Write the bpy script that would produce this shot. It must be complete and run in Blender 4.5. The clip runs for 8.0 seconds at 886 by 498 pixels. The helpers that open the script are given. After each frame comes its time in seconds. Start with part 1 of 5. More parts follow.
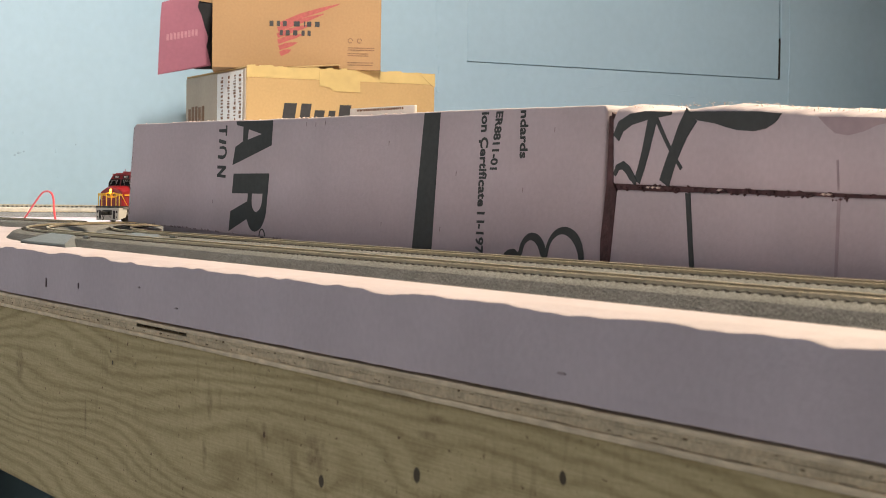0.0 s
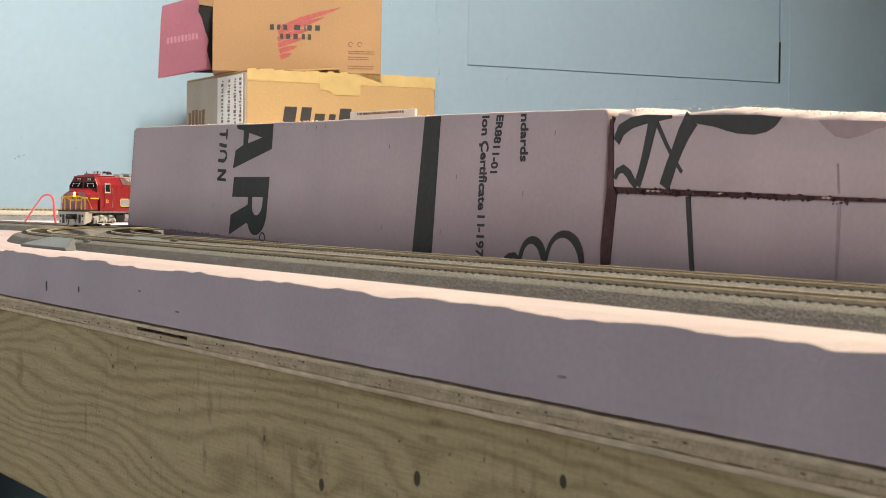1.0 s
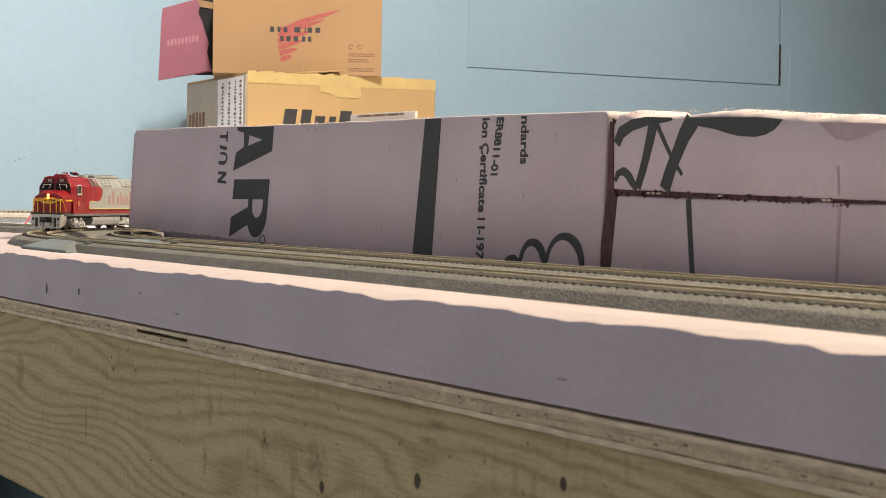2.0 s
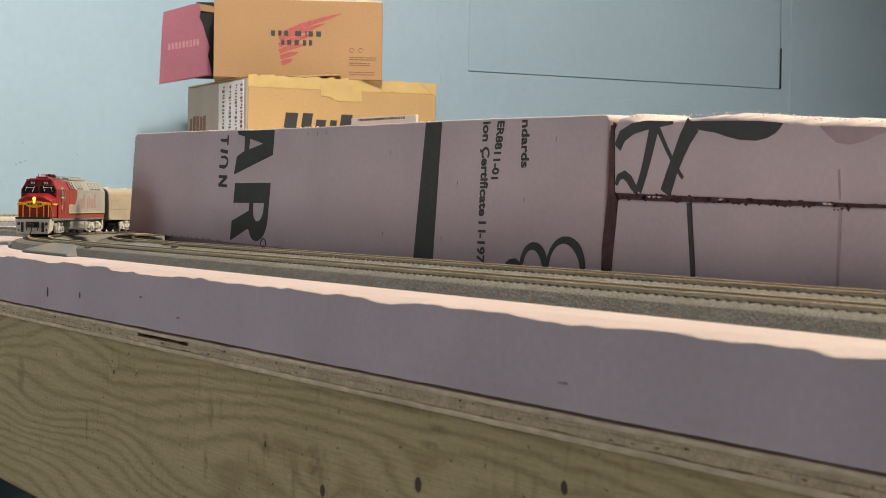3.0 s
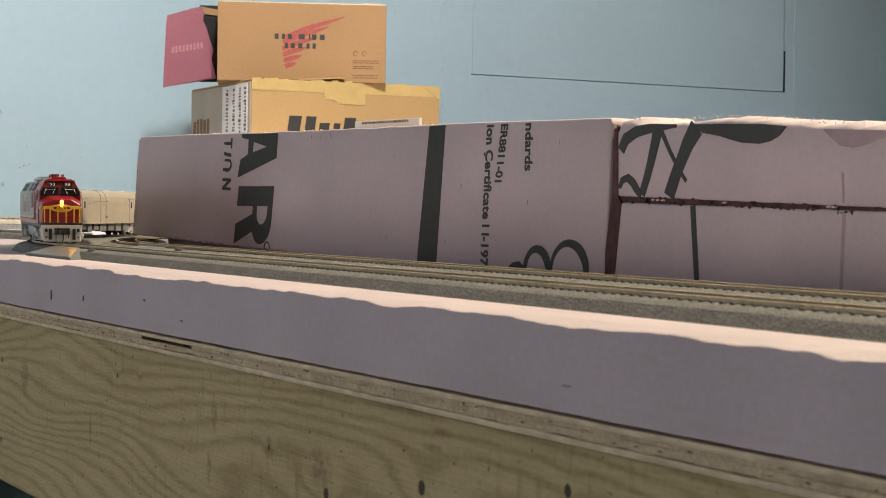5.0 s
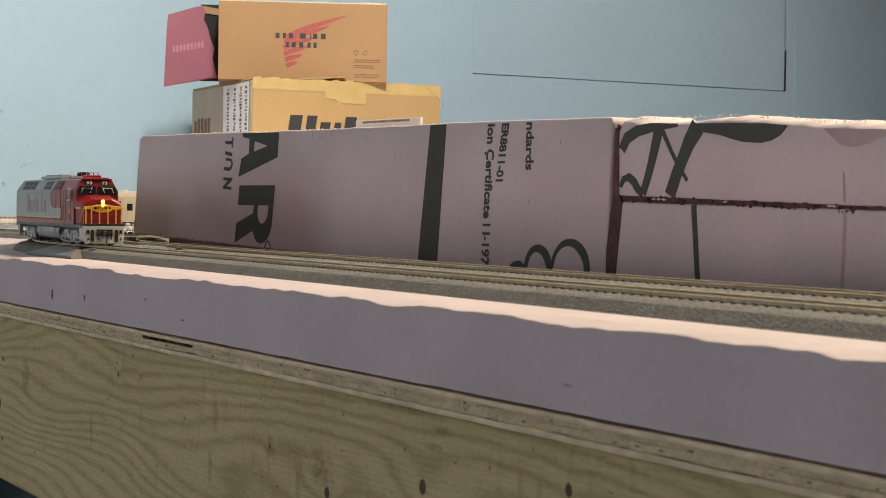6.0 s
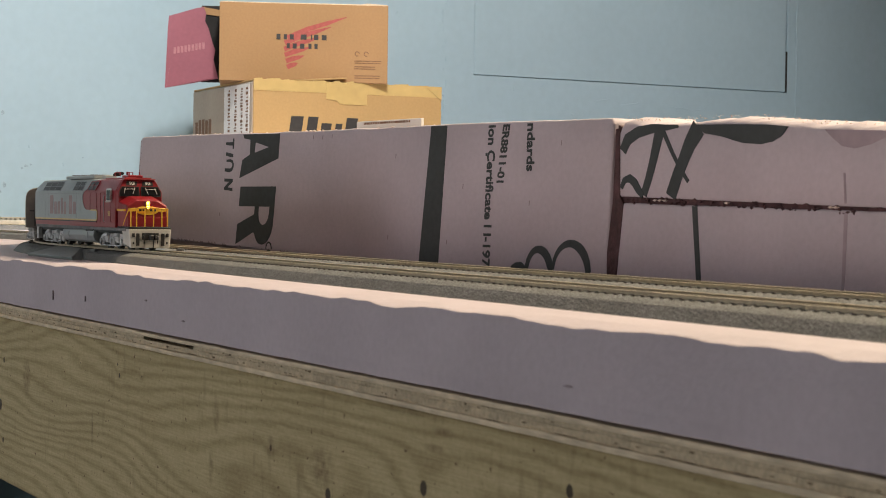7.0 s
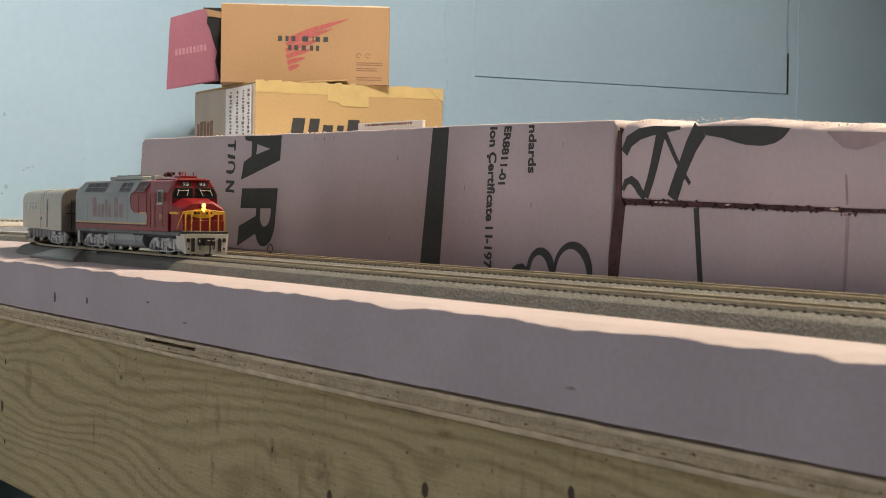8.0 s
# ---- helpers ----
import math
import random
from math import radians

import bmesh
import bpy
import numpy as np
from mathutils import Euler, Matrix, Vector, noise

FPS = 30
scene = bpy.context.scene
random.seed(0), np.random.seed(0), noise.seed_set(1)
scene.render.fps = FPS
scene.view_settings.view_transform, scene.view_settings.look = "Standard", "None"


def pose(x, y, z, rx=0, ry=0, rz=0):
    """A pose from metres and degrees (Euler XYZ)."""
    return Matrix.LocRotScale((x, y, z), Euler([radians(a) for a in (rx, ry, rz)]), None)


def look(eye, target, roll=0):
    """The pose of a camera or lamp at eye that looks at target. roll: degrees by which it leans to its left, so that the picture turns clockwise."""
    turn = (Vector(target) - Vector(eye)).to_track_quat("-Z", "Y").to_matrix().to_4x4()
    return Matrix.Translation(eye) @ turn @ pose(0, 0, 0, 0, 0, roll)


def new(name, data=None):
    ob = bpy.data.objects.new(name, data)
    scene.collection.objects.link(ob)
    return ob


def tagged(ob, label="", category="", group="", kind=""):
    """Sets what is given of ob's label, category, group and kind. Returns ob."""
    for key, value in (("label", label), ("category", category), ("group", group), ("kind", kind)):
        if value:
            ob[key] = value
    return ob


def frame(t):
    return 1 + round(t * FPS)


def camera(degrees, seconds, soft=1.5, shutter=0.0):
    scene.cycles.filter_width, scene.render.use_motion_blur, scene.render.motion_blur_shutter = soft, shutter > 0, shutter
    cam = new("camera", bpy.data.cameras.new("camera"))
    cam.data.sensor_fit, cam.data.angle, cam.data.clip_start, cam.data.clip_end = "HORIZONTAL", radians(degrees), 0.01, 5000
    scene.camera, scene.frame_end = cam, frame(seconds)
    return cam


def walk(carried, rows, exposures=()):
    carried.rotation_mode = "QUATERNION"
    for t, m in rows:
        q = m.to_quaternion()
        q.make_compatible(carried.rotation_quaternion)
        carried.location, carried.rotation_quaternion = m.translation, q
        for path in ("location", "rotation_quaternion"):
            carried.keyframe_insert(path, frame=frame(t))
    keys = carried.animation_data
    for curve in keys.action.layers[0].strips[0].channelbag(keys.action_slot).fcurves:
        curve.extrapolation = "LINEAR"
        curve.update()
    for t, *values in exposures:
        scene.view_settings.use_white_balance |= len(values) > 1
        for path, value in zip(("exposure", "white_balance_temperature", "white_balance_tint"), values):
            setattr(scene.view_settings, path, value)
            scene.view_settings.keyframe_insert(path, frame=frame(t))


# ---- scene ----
# World: x runs along the layout's front edge, y away from it, z = 0 is the foam deck's top.
CAM_FOV = 28.37
EYE = (0.0, -0.3788, 0.0435)
cam = camera(CAM_FOV, 8.0, soft=0.5)
cam.data.dof.use_dof, cam.data.dof.focus_distance, cam.data.dof.aperture_fstop = True, 1.60, 44.0


def aim(azimuth, down, lean):
    """Camera pose: azimuth from -x towards +y, pitch down, clockwise lean, in radians."""
    way = Vector((-math.cos(azimuth) * math.cos(down), math.sin(azimuth) * math.cos(down), -math.sin(down)))
    return look(EYE, Vector(EYE) + way, math.degrees(lean))


# seconds, yaw and pitch drift of the hand-set phone in thousandths of a radian
DRIFT = [(0.0, 4.85, 8.35), (0.25, 4.85, 7.9), (0.5, 4.84, 7.4), (1.0, 4.65, 6.35), (1.5, 4.65, 6.0), (2.2, 4.4, 4.6),
         (3.0, 4.0, 2.95), (3.5, 3.45, 1.45), (4.0, 2.85, 0.85), (4.5, 2.3, 0.9), (5.2, 1.85, 1.3), (6.0, 1.45, 1.65),
         (6.5, 1.4, 1.95), (7.0, 0.9, 1.0), (7.5, 0.45, 0.35), (8.0, 0.0, 0.0)]
walk(cam, [(t, aim(0.5127 + a / 1000, 0.0222 + d / 1000, 0.0139)) for t, a, d in DRIFT],
     exposures=[(0.0, 0.25), (1.7, 0.25), (2.8, 0.06), (3.5, 0.0), (8.0, 0.0)])

# ---- light: unseen warm key spot above the layout, added fills for the wall and the bench front ----
world = bpy.data.worlds.new("world")
scene.world = world
world.use_nodes = True
world.node_tree.nodes["Background"].inputs[0].default_value = (0.62, 0.68, 0.78, 1)
world.node_tree.nodes["Background"].inputs[1].default_value = 0.03


def area_lamp(name, eye, target, sx, sy, watts, colour):
    data = bpy.data.lights.new(name, "AREA")
    data.shape, data.size, data.size_y, data.energy, data.color = "RECTANGLE", sx, sy, watts, colour
    ob = new(name, data)
    ob.matrix_world = look(eye, target)
    return ob


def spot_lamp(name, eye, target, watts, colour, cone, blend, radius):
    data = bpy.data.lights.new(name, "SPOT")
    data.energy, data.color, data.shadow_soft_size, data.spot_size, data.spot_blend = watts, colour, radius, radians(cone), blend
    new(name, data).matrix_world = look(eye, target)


# unseen key spot placed by the shadows; its cone is set to miss the wall
spot_lamp("key_light", (-1.00, 1.14, 1.42), (-0.75, 0.42, 0.0), 230, (1.0, 0.825, 0.57), 124, 0.15, 0.12)
# fill spot added to brighten the wall and cartons; no such lamp is known
spot_lamp("wall_fill_light", (-1.50, 0.40, 1.42), (-3.05, 0.78, 0.45), 148, (1.0, 0.98, 0.93), 84, 0.5, 0.12)
# added fill panel for the bench front; no window is known there
area_lamp("front_fill_light", (-1.38, -3.22, -0.05), (-1.30, 0.0, -0.05), 1.1, 1.3, 23.0, (1.0, 0.965, 0.97))


# ---- materials ----
def material(name, colour, rough=0.6, metal=0.0, grain=None, grain_amount=0.12, stain=None, stain_amount=0.15,
             bump=0.0, bump_scale=400.0, spec=0.5, glow=0.0, stretch=(1, 1, 1)):
    """A surface with fine grain and larger stains, in object space, and fine relief."""
    m = bpy.data.materials.new(name)
    m.use_nodes = True
    nt = m.node_tree
    b = nt.nodes["Principled BSDF"]
    b.inputs["Roughness"].default_value, b.inputs["Metallic"].default_value = rough, metal
    b.inputs["Specular IOR Level"].default_value = spec
    b.inputs["Base Color"].default_value = (*colour, 1)
    tex = nt.nodes.new("ShaderNodeTexCoord")
    mp = nt.nodes.new("ShaderNodeMapping")
    mp.inputs["Scale"].default_value = stretch
    nt.links.new(tex.outputs["Object"], mp.inputs[0])
    last = None
    for scale, amount in ((grain, grain_amount), (stain, stain_amount)):
        if not scale:
            continue
        n = nt.nodes.new("ShaderNodeTexNoise")
        n.inputs["Scale"].default_value, n.inputs["Detail"].default_value = scale, 5
        nt.links.new(mp.outputs[0], n.inputs["Vector"])
        ramp = nt.nodes.new("ShaderNodeMapRange")
        ramp.inputs["From Min"].default_value, ramp.inputs["From Max"].default_value = 0.3, 0.7
        ramp.inputs["To Min"].default_value, ramp.inputs["To Max"].default_value = 1 - amount, 1 + amount * 0.6
        nt.links.new(n.outputs["Fac"], ramp.inputs[0])
        mix = nt.nodes.new("ShaderNodeMix")
        mix.data_type, mix.blend_type = "RGBA", "MULTIPLY"
        mix.inputs[0].default_value = 1
        mix.inputs[6].default_value = (*colour, 1)
        if last:
            nt.links.new(last, mix.inputs[6])
        nt.links.new(ramp.outputs[0], mix.inputs[7])
        last = mix.outputs[2]
    if last:
        nt.links.new(last, b.inputs["Base Color"])
    if bump:
        n = nt.nodes.new("ShaderNodeTexNoise")
        n.inputs["Scale"].default_value, n.inputs["Detail"].default_value = bump_scale, 4
        nt.links.new(mp.outputs[0], n.inputs["Vector"])
        bp = nt.nodes.new("ShaderNodeBump")
        bp.inputs["Strength"].default_value, bp.inputs["Distance"].default_value = min(1, bump), 0.0015
        nt.links.new(n.outputs["Fac"], bp.inputs["Height"])
        nt.links.new(bp.outputs[0], b.inputs["Normal"])
    if glow:
        b.inputs["Emission Color"].default_value = (*colour, 1)
        b.inputs["Emission Strength"].default_value = glow
    return m


FOAM = material("pink_foam", (0.545, 0.472, 0.522), 0.75, grain=240, grain_amount=0.05, stain=11, stain_amount=0.10, bump=0.16, bump_scale=420)
FOAM_CUT = material("cut_foam", (0.80, 0.66, 0.60), 0.85, grain=300, grain_amount=0.08, stain=30, stain_amount=0.08, bump=0.7, bump_scale=700)
PRINT = material("grey_print", (0.045, 0.052, 0.055), 0.7, grain=200, grain_amount=0.15, stain=25, stain_amount=0.12)
# darker foam tone that paints the shade inside gouges, dents and chips
DENT_SHADE = material("dent_shade_foam", (0.33, 0.27, 0.29), 0.8, grain=150, grain_amount=0.2)
SCORCH = material("scorched_cut", (0.10, 0.045, 0.05), 0.8, grain=150, grain_amount=0.4, stain=40, stain_amount=0.4, bump=0.8)
WALL = material("pale_blue_wall_paint", (0.395, 0.525, 0.595), 0.6, grain=60, grain_amount=0.03, stain=3, stain_amount=0.05, bump=0.25, bump_scale=60)
CEILING = material("ceiling_paint", (0.7, 0.7, 0.68), 0.8, grain=40, grain_amount=0.04)
# near-black floor colour paints the shade under the bench
FLOOR_SHADE = material("shade_black_floor", (0.016, 0.015, 0.014), 0.9, grain=30, stain=3, spec=0.1)
GRAVEL = material("grey_roadbed_plastic", (0.20, 0.20, 0.20), 0.8, grain=900, grain_amount=0.55, stain=60, stain_amount=0.2, bump=1.0, bump_scale=1100)
TIE = material("dark_tie_plastic", (0.055, 0.046, 0.037), 0.7, grain=500, grain_amount=0.3)
RAIL = material("nickel_silver_rail", (0.60, 0.51, 0.37), 0.42, metal=0.35, grain=300, grain_amount=0.2, stain=20, stain_amount=0.2)
RAMP = material("grey_ramp_plastic", (0.14, 0.14, 0.137), 0.38, spec=0.3, grain=300, grain_amount=0.08, stain=30, stain_amount=0.08, bump=0.2)
KRAFT = material("kraft_card", (0.35, 0.20, 0.085), 0.75, grain=250, grain_amount=0.06, stain=7, stain_amount=0.07, bump=0.15, bump_scale=300)
KRAFT_PALE = material("pale_kraft_card", (0.45, 0.285, 0.115), 0.75, grain=250, grain_amount=0.06, stain=7, stain_amount=0.07, bump=0.2, bump_scale=200)
# greyer copy of the card that paints the carton's shaded side
CARD_SHADE_SIDE = material("shade_side_card", (0.40, 0.33, 0.26), 0.8, grain=200, grain_amount=0.06, stain=10, stain_amount=0.1)
CARD_RED = material("dark_red_card", (0.28, 0.085, 0.115), 0.55, grain=150, grain_amount=0.06, stain=12, stain_amount=0.12)
# near-black card paints the shade behind the flap, inside the box and hatch
SHADE_BLACK = material("shade_black_card", (0.02, 0.018, 0.017), 0.9, grain=80, grain_amount=0.2)
CARD_EDGE = material("torn_card_edge", (0.70, 0.55, 0.38), 0.9, grain=300, grain_amount=0.15)
TAPE = material("packing_tape", (0.55, 0.39, 0.155), 0.3, grain=60, grain_amount=0.06, stain=20, stain_amount=0.1)
INK = material("black_ink", (0.03, 0.028, 0.027), 0.6, grain=200, grain_amount=0.2)
INK_BROWN = material("faded_brown_ink", (0.20, 0.10, 0.05), 0.7, grain=200, grain_amount=0.2)
INK_RED = material("red_ink", (0.36, 0.075, 0.06), 0.6, grain=200, grain_amount=0.2)
LINING = material("cream_yellow_lining", (0.64, 0.48, 0.20), 0.45, grain=150, grain_amount=0.1)
# red lettering greyed to paint the glare across it
INK_GLARE = material("glare_greyed_lettering", (0.34, 0.22, 0.22), 0.45, grain=150, grain_amount=0.2)
TIMBER_STRIP = material("cream_strip", (0.50, 0.45, 0.37), 0.8, grain=60, grain_amount=0.15, stain=12, stain_amount=0.15)
INK_PINK = material("pale_pink_ink", (0.40, 0.17, 0.19), 0.6, grain=200, grain_amount=0.2)
PAPER = material("white_label_paper", (0.72, 0.70, 0.67), 0.6, grain=150, grain_amount=0.05, stain=20, stain_amount=0.05)
WIRE_RED = material("red_wire_sheath", (0.75, 0.06, 0.07), 0.4, grain=100, grain_amount=0.08)
RED = material("red_locomotive_paint", (0.26, 0.011, 0.018), 0.33, grain=120, grain_amount=0.08, stain=25, stain_amount=0.10)
SILVER = material("silver_locomotive_paint", (0.37, 0.39, 0.40), 0.42, metal=0.25, grain=120, grain_amount=0.06, stain=30, stain_amount=0.10)
TRUCK = material("silver_truck_plastic", (0.50, 0.51, 0.52), 0.5, metal=0.15, grain=200, grain_amount=0.25, stain=60, stain_amount=0.3)
PILOT = material("pale_silver_pilot", (0.55, 0.54, 0.51), 0.45, metal=0.1, grain=150, grain_amount=0.08, stain=60, stain_amount=0.12)
GRILLE = material("dark_grille", (0.10, 0.105, 0.11), 0.6, grain=300, grain_amount=0.2)
GRILLE_SLAT = material("grille_slat", (0.28, 0.29, 0.30), 0.5, grain=300, grain_amount=0.2)
BLACK = material("black_plastic", (0.015, 0.015, 0.016), 0.5, grain=200, grain_amount=0.2)
STEEL = material("blackened_wheel_steel", (0.10, 0.095, 0.09), 0.4, metal=0.8, grain=300, grain_amount=0.2)
YELLOW = material("yellow_paint", (0.80, 0.47, 0.035), 0.45, grain=120, grain_amount=0.08)
WHITE = material("white_paint", (0.80, 0.79, 0.76), 0.5, grain=120, grain_amount=0.05)
WINDOW = material("dark_window_glass", (0.012, 0.013, 0.015), 0.15, spec=0.2)
LAMP_GLOW = material("lit_headlight", (1.0, 0.38, 0.002), 0.3, glow=420)
COACH = material("stainless_coach_side", (0.45, 0.405, 0.335), 0.42, metal=0.3, grain=150, grain_amount=0.06, stain=40, stain_amount=0.08)
COACH_END = material("brown_grey_coach_end", (0.20, 0.17, 0.15), 0.6, grain=150, grain_amount=0.15, stain=60, stain_amount=0.2)
UNDER = material("coach_underbody", (0.16, 0.16, 0.165), 0.6, grain=200, grain_amount=0.25, stain=60, stain_amount=0.3)
PLY_PALE = material("pale_ply", (0.74, 0.61, 0.44), 0.8, grain=160, grain_amount=0.22, stain=18, stain_amount=0.16, bump=0.6, bump_scale=260, stretch=(0.5, 1, 1.5))
PLY_DARK = material("end_grain_ply", (0.60, 0.49, 0.34), 0.85, grain=420, grain_amount=0.22, stain=60, stain_amount=0.18, bump=0.8, bump_scale=500)
# near-black tone that paints the shade inside gaps
GAP_SHADE = material("gap_shade_black", (0.02, 0.016, 0.012), 0.9, grain=100, grain_amount=0.3)


def lumber():
    """Pressure-treated softwood: growth rings bowed round knots, in the plane of the board's face."""
    m = bpy.data.materials.new("treated_lumber")
    m.use_nodes = True
    nt = m.node_tree
    L, N = nt.links, nt.nodes
    b = N["Principled BSDF"]
    b.inputs["Roughness"].default_value = 0.75

    def math_node(op, a, c, clamp=False):
        n = N.new("ShaderNodeMath")
        n.operation, n.use_clamp = op, clamp
        for i, v in enumerate((a, c)):
            if isinstance(v, (int, float)):
                n.inputs[i].default_value = v
            elif v is not None:
                L.new(v, n.inputs[i])
        return n.outputs[0]

    tex = N.new("ShaderNodeTexCoord")
    sep = N.new("ShaderNodeSeparateXYZ")
    L.new(tex.outputs["Object"], sep.inputs[0])
    x, z = sep.outputs[0], sep.outputs[2]

    def noisy(sx, sz, detail=2.0):
        mp = N.new("ShaderNodeMapping")
        mp.inputs["Scale"].default_value = (sx, 1, sz)
        L.new(tex.outputs["Object"], mp.inputs[0])
        n = N.new("ShaderNodeTexNoise")
        n.inputs["Scale"].default_value, n.inputs["Detail"].default_value = 1, detail
        L.new(mp.outputs[0], n.inputs["Vector"])
        return n.outputs["Fac"]

    phase = math_node("ADD", math_node("MULTIPLY", z, 112), math_node("MULTIPLY", noisy(2.6, 10.0, 1.0), 11.0))
    phase = math_node("ADD", phase, math_node("MULTIPLY", noisy(16.0, 45.0), 0.7))
    rough = noisy(190.0, 190.0, 3.0)
    knots = None
    for kx, kz, size in ((-0.691, -0.083, 0.0062), (-0.790, -0.1006, 0.006), (-0.572, -0.067, 0.005), (-1.394, -0.1185, 0.0075),
                         (-1.385, -0.082, 0.0042), (-1.386, -0.146, 0.004), (-1.107, -0.0695, 0.0028), (-1.111, -0.0624, 0.0018),
                         (-1.064, -0.0663, 0.0014), (-1.189, -0.0681, 0.0014), (-0.655, -0.094, 0.004), (-0.861, -0.0862, 0.003)):
        dx = math_node("MULTIPLY", math_node("SUBTRACT", x, kx), 1.15)
        dz = math_node("SUBTRACT", z, kz)
        d2 = math_node("ADD", math_node("MULTIPLY", dx, dx), math_node("MULTIPLY", dz, dz))
        bell = math_node("POWER", 2.718, math_node("DIVIDE", d2, -size * size * 9))
        phase = math_node("ADD", phase, math_node("MULTIPLY", bell, 0.3))
        ragged = math_node("MULTIPLY", d2, math_node("ADD", 0.45, math_node("MULTIPLY", rough, 1.1)))
        spot = math_node("MULTIPLY", math_node("SUBTRACT", 1.0, math_node("DIVIDE", ragged, size * size * 0.42)), 2.2, True)
        knots = spot if knots is None else math_node("MAXIMUM", knots, spot)
    # flame figure of the flat-sawn board: place, half length, half height, rings
    for fx, fz, fl, fh, rings in ((-1.245, -0.115, 0.10, 0.022, 2.0), (-0.97, -0.125, 0.12, 0.020, 1.8), (-0.69, -0.084, 0.05, 0.020, 1.3), (-0.80, -0.096, 0.035, 0.012, 0.9)):
        fx2 = math_node("DIVIDE", math_node("SUBTRACT", x, fx), fl)
        fz2 = math_node("DIVIDE", math_node("SUBTRACT", z, fz), fh)
        hill = math_node("POWER", 2.718, math_node("MULTIPLY", math_node("ADD", math_node("MULTIPLY", fx2, fx2), math_node("MULTIPLY", fz2, fz2)), -1.0))
        phase = math_node("ADD", phase, math_node("MULTIPLY", hill, rings))
    ring = math_node("ADD", math_node("MULTIPLY", math_node("SINE", math_node("MULTIPLY", phase, 6.283), None), 0.5), 0.5)
    ring = math_node("POWER", ring, 2.2)
    fibre = noisy(30.0, 700.0, 5.0)
    tone = math_node("ADD", math_node("MULTIPLY", ring, 0.31), math_node("MULTIPLY", fibre, 0.72))
    tone = math_node("ADD", tone, math_node("MULTIPLY", noisy(7.0, 16.0, 4.0), 0.45))
    tone = math_node("ADD", tone, math_node("MULTIPLY", math_node("SUBTRACT", noisy(260.0, 420.0, 4.0), 0.5), 0.5))
    tone = math_node("SUBTRACT", tone, 0.13)
    ramp = N.new("ShaderNodeValToRGB")
    e = ramp.color_ramp.elements
    e[0].position, e[0].color = 0.24, (0.58, 0.475, 0.27, 1)
    e[1].position, e[1].color = 0.98, (0.30, 0.225, 0.105, 1)
    mid = ramp.color_ramp.elements.new(0.5)
    mid.color = (0.48, 0.39, 0.21, 1)
    L.new(tone, ramp.inputs[0])
    mix = N.new("ShaderNodeMix")
    mix.data_type = "RGBA"
    L.new(math_node("MULTIPLY", knots, 0.92, True), mix.inputs[0])
    L.new(ramp.outputs[0], mix.inputs[6])
    mix.inputs[7].default_value = (0.035, 0.022, 0.014, 1)
    # resin and rust streaks that ran down the board, and small dark splits
    streak = math_node("MULTIPLY", math_node("SUBTRACT", noisy(150.0, 34.0, 4.0), 0.535), 6.0, True)
    streak = math_node("MULTIPLY", streak, math_node("MULTIPLY", math_node("SUBTRACT", noisy(14.0, 24.0, 2.0), 0.45), 6.0, True))
    streak = math_node("MULTIPLY", streak, 0.45)
    # brown handling marks: place, half width and half height
    for sx, sz, hw, hh in ((-1.3216, -0.0897, 0.012, 0.016), (-0.938, -0.0773, 0.005, 0.011), (-0.9457, -0.1077, 0.0045, 0.012),
                           (-0.861, -0.0862, 0.006, 0.008), (-1.1625, -0.111, 0.0025, 0.018), (-0.7975, -0.0882, 0.017, 0.012),
                           (-0.712, -0.0485, 0.030, 0.004), (-0.6735, -0.0557, 0.012, 0.0022), (-0.6815, -0.0638, 0.012, 0.0022)):
        ex = math_node("DIVIDE", math_node("SUBTRACT", x, sx), hw)
        ez = math_node("DIVIDE", math_node("SUBTRACT", z, sz), hh)
        round_off = math_node("SUBTRACT", 1.0, math_node("ADD", math_node("MULTIPLY", ex, ex), math_node("MULTIPLY", ez, ez)), True)
        streak = math_node("MAXIMUM", streak, math_node("MULTIPLY", round_off, math_node("MULTIPLY", math_node("SUBTRACT", rough, 0.28), 2.6, True)))
    split = math_node("MULTIPLY", math_node("SUBTRACT", noisy(170.0, 230.0, 2.0), 0.665), 14.0, True)
    stain = N.new("ShaderNodeMix")
    stain.data_type = "RGBA"
    L.new(math_node("MULTIPLY", math_node("MAXIMUM", math_node("MULTIPLY", streak, 0.8), split), 0.85, True), stain.inputs[0])
    L.new(mix.outputs[2], stain.inputs[6])
    stain.inputs[7].default_value = (0.12, 0.062, 0.024, 1)
    L.new(stain.outputs[2], b.inputs["Base Color"])
    bp = N.new("ShaderNodeBump")
    bp.inputs["Strength"].default_value, bp.inputs["Distance"].default_value = 0.6, 0.001
    L.new(tone, bp.inputs["Height"])
    L.new(bp.outputs[0], b.inputs["Normal"])
    return m


LUMBER = lumber()


# ---- mesh helpers ----
def part(name, bm, mat, parent=None, label=""):
    me = bpy.data.meshes.new(name)
    bmesh.ops.recalc_face_normals(bm, faces=bm.faces[:])
    bm.to_mesh(me)
    bm.free()
    me.materials.append(mat)
    ob = new(name, me)
    if parent:
        ob.parent = parent
    if label:
        ob["label"] = label
    return ob


def thing(name, label, category, m=None, group="", kind=""):
    ob = new(name)
    ob.empty_display_size = 0.01
    if m is not None:
        ob.matrix_basis = m
    return tagged(ob, label, category, group, kind)


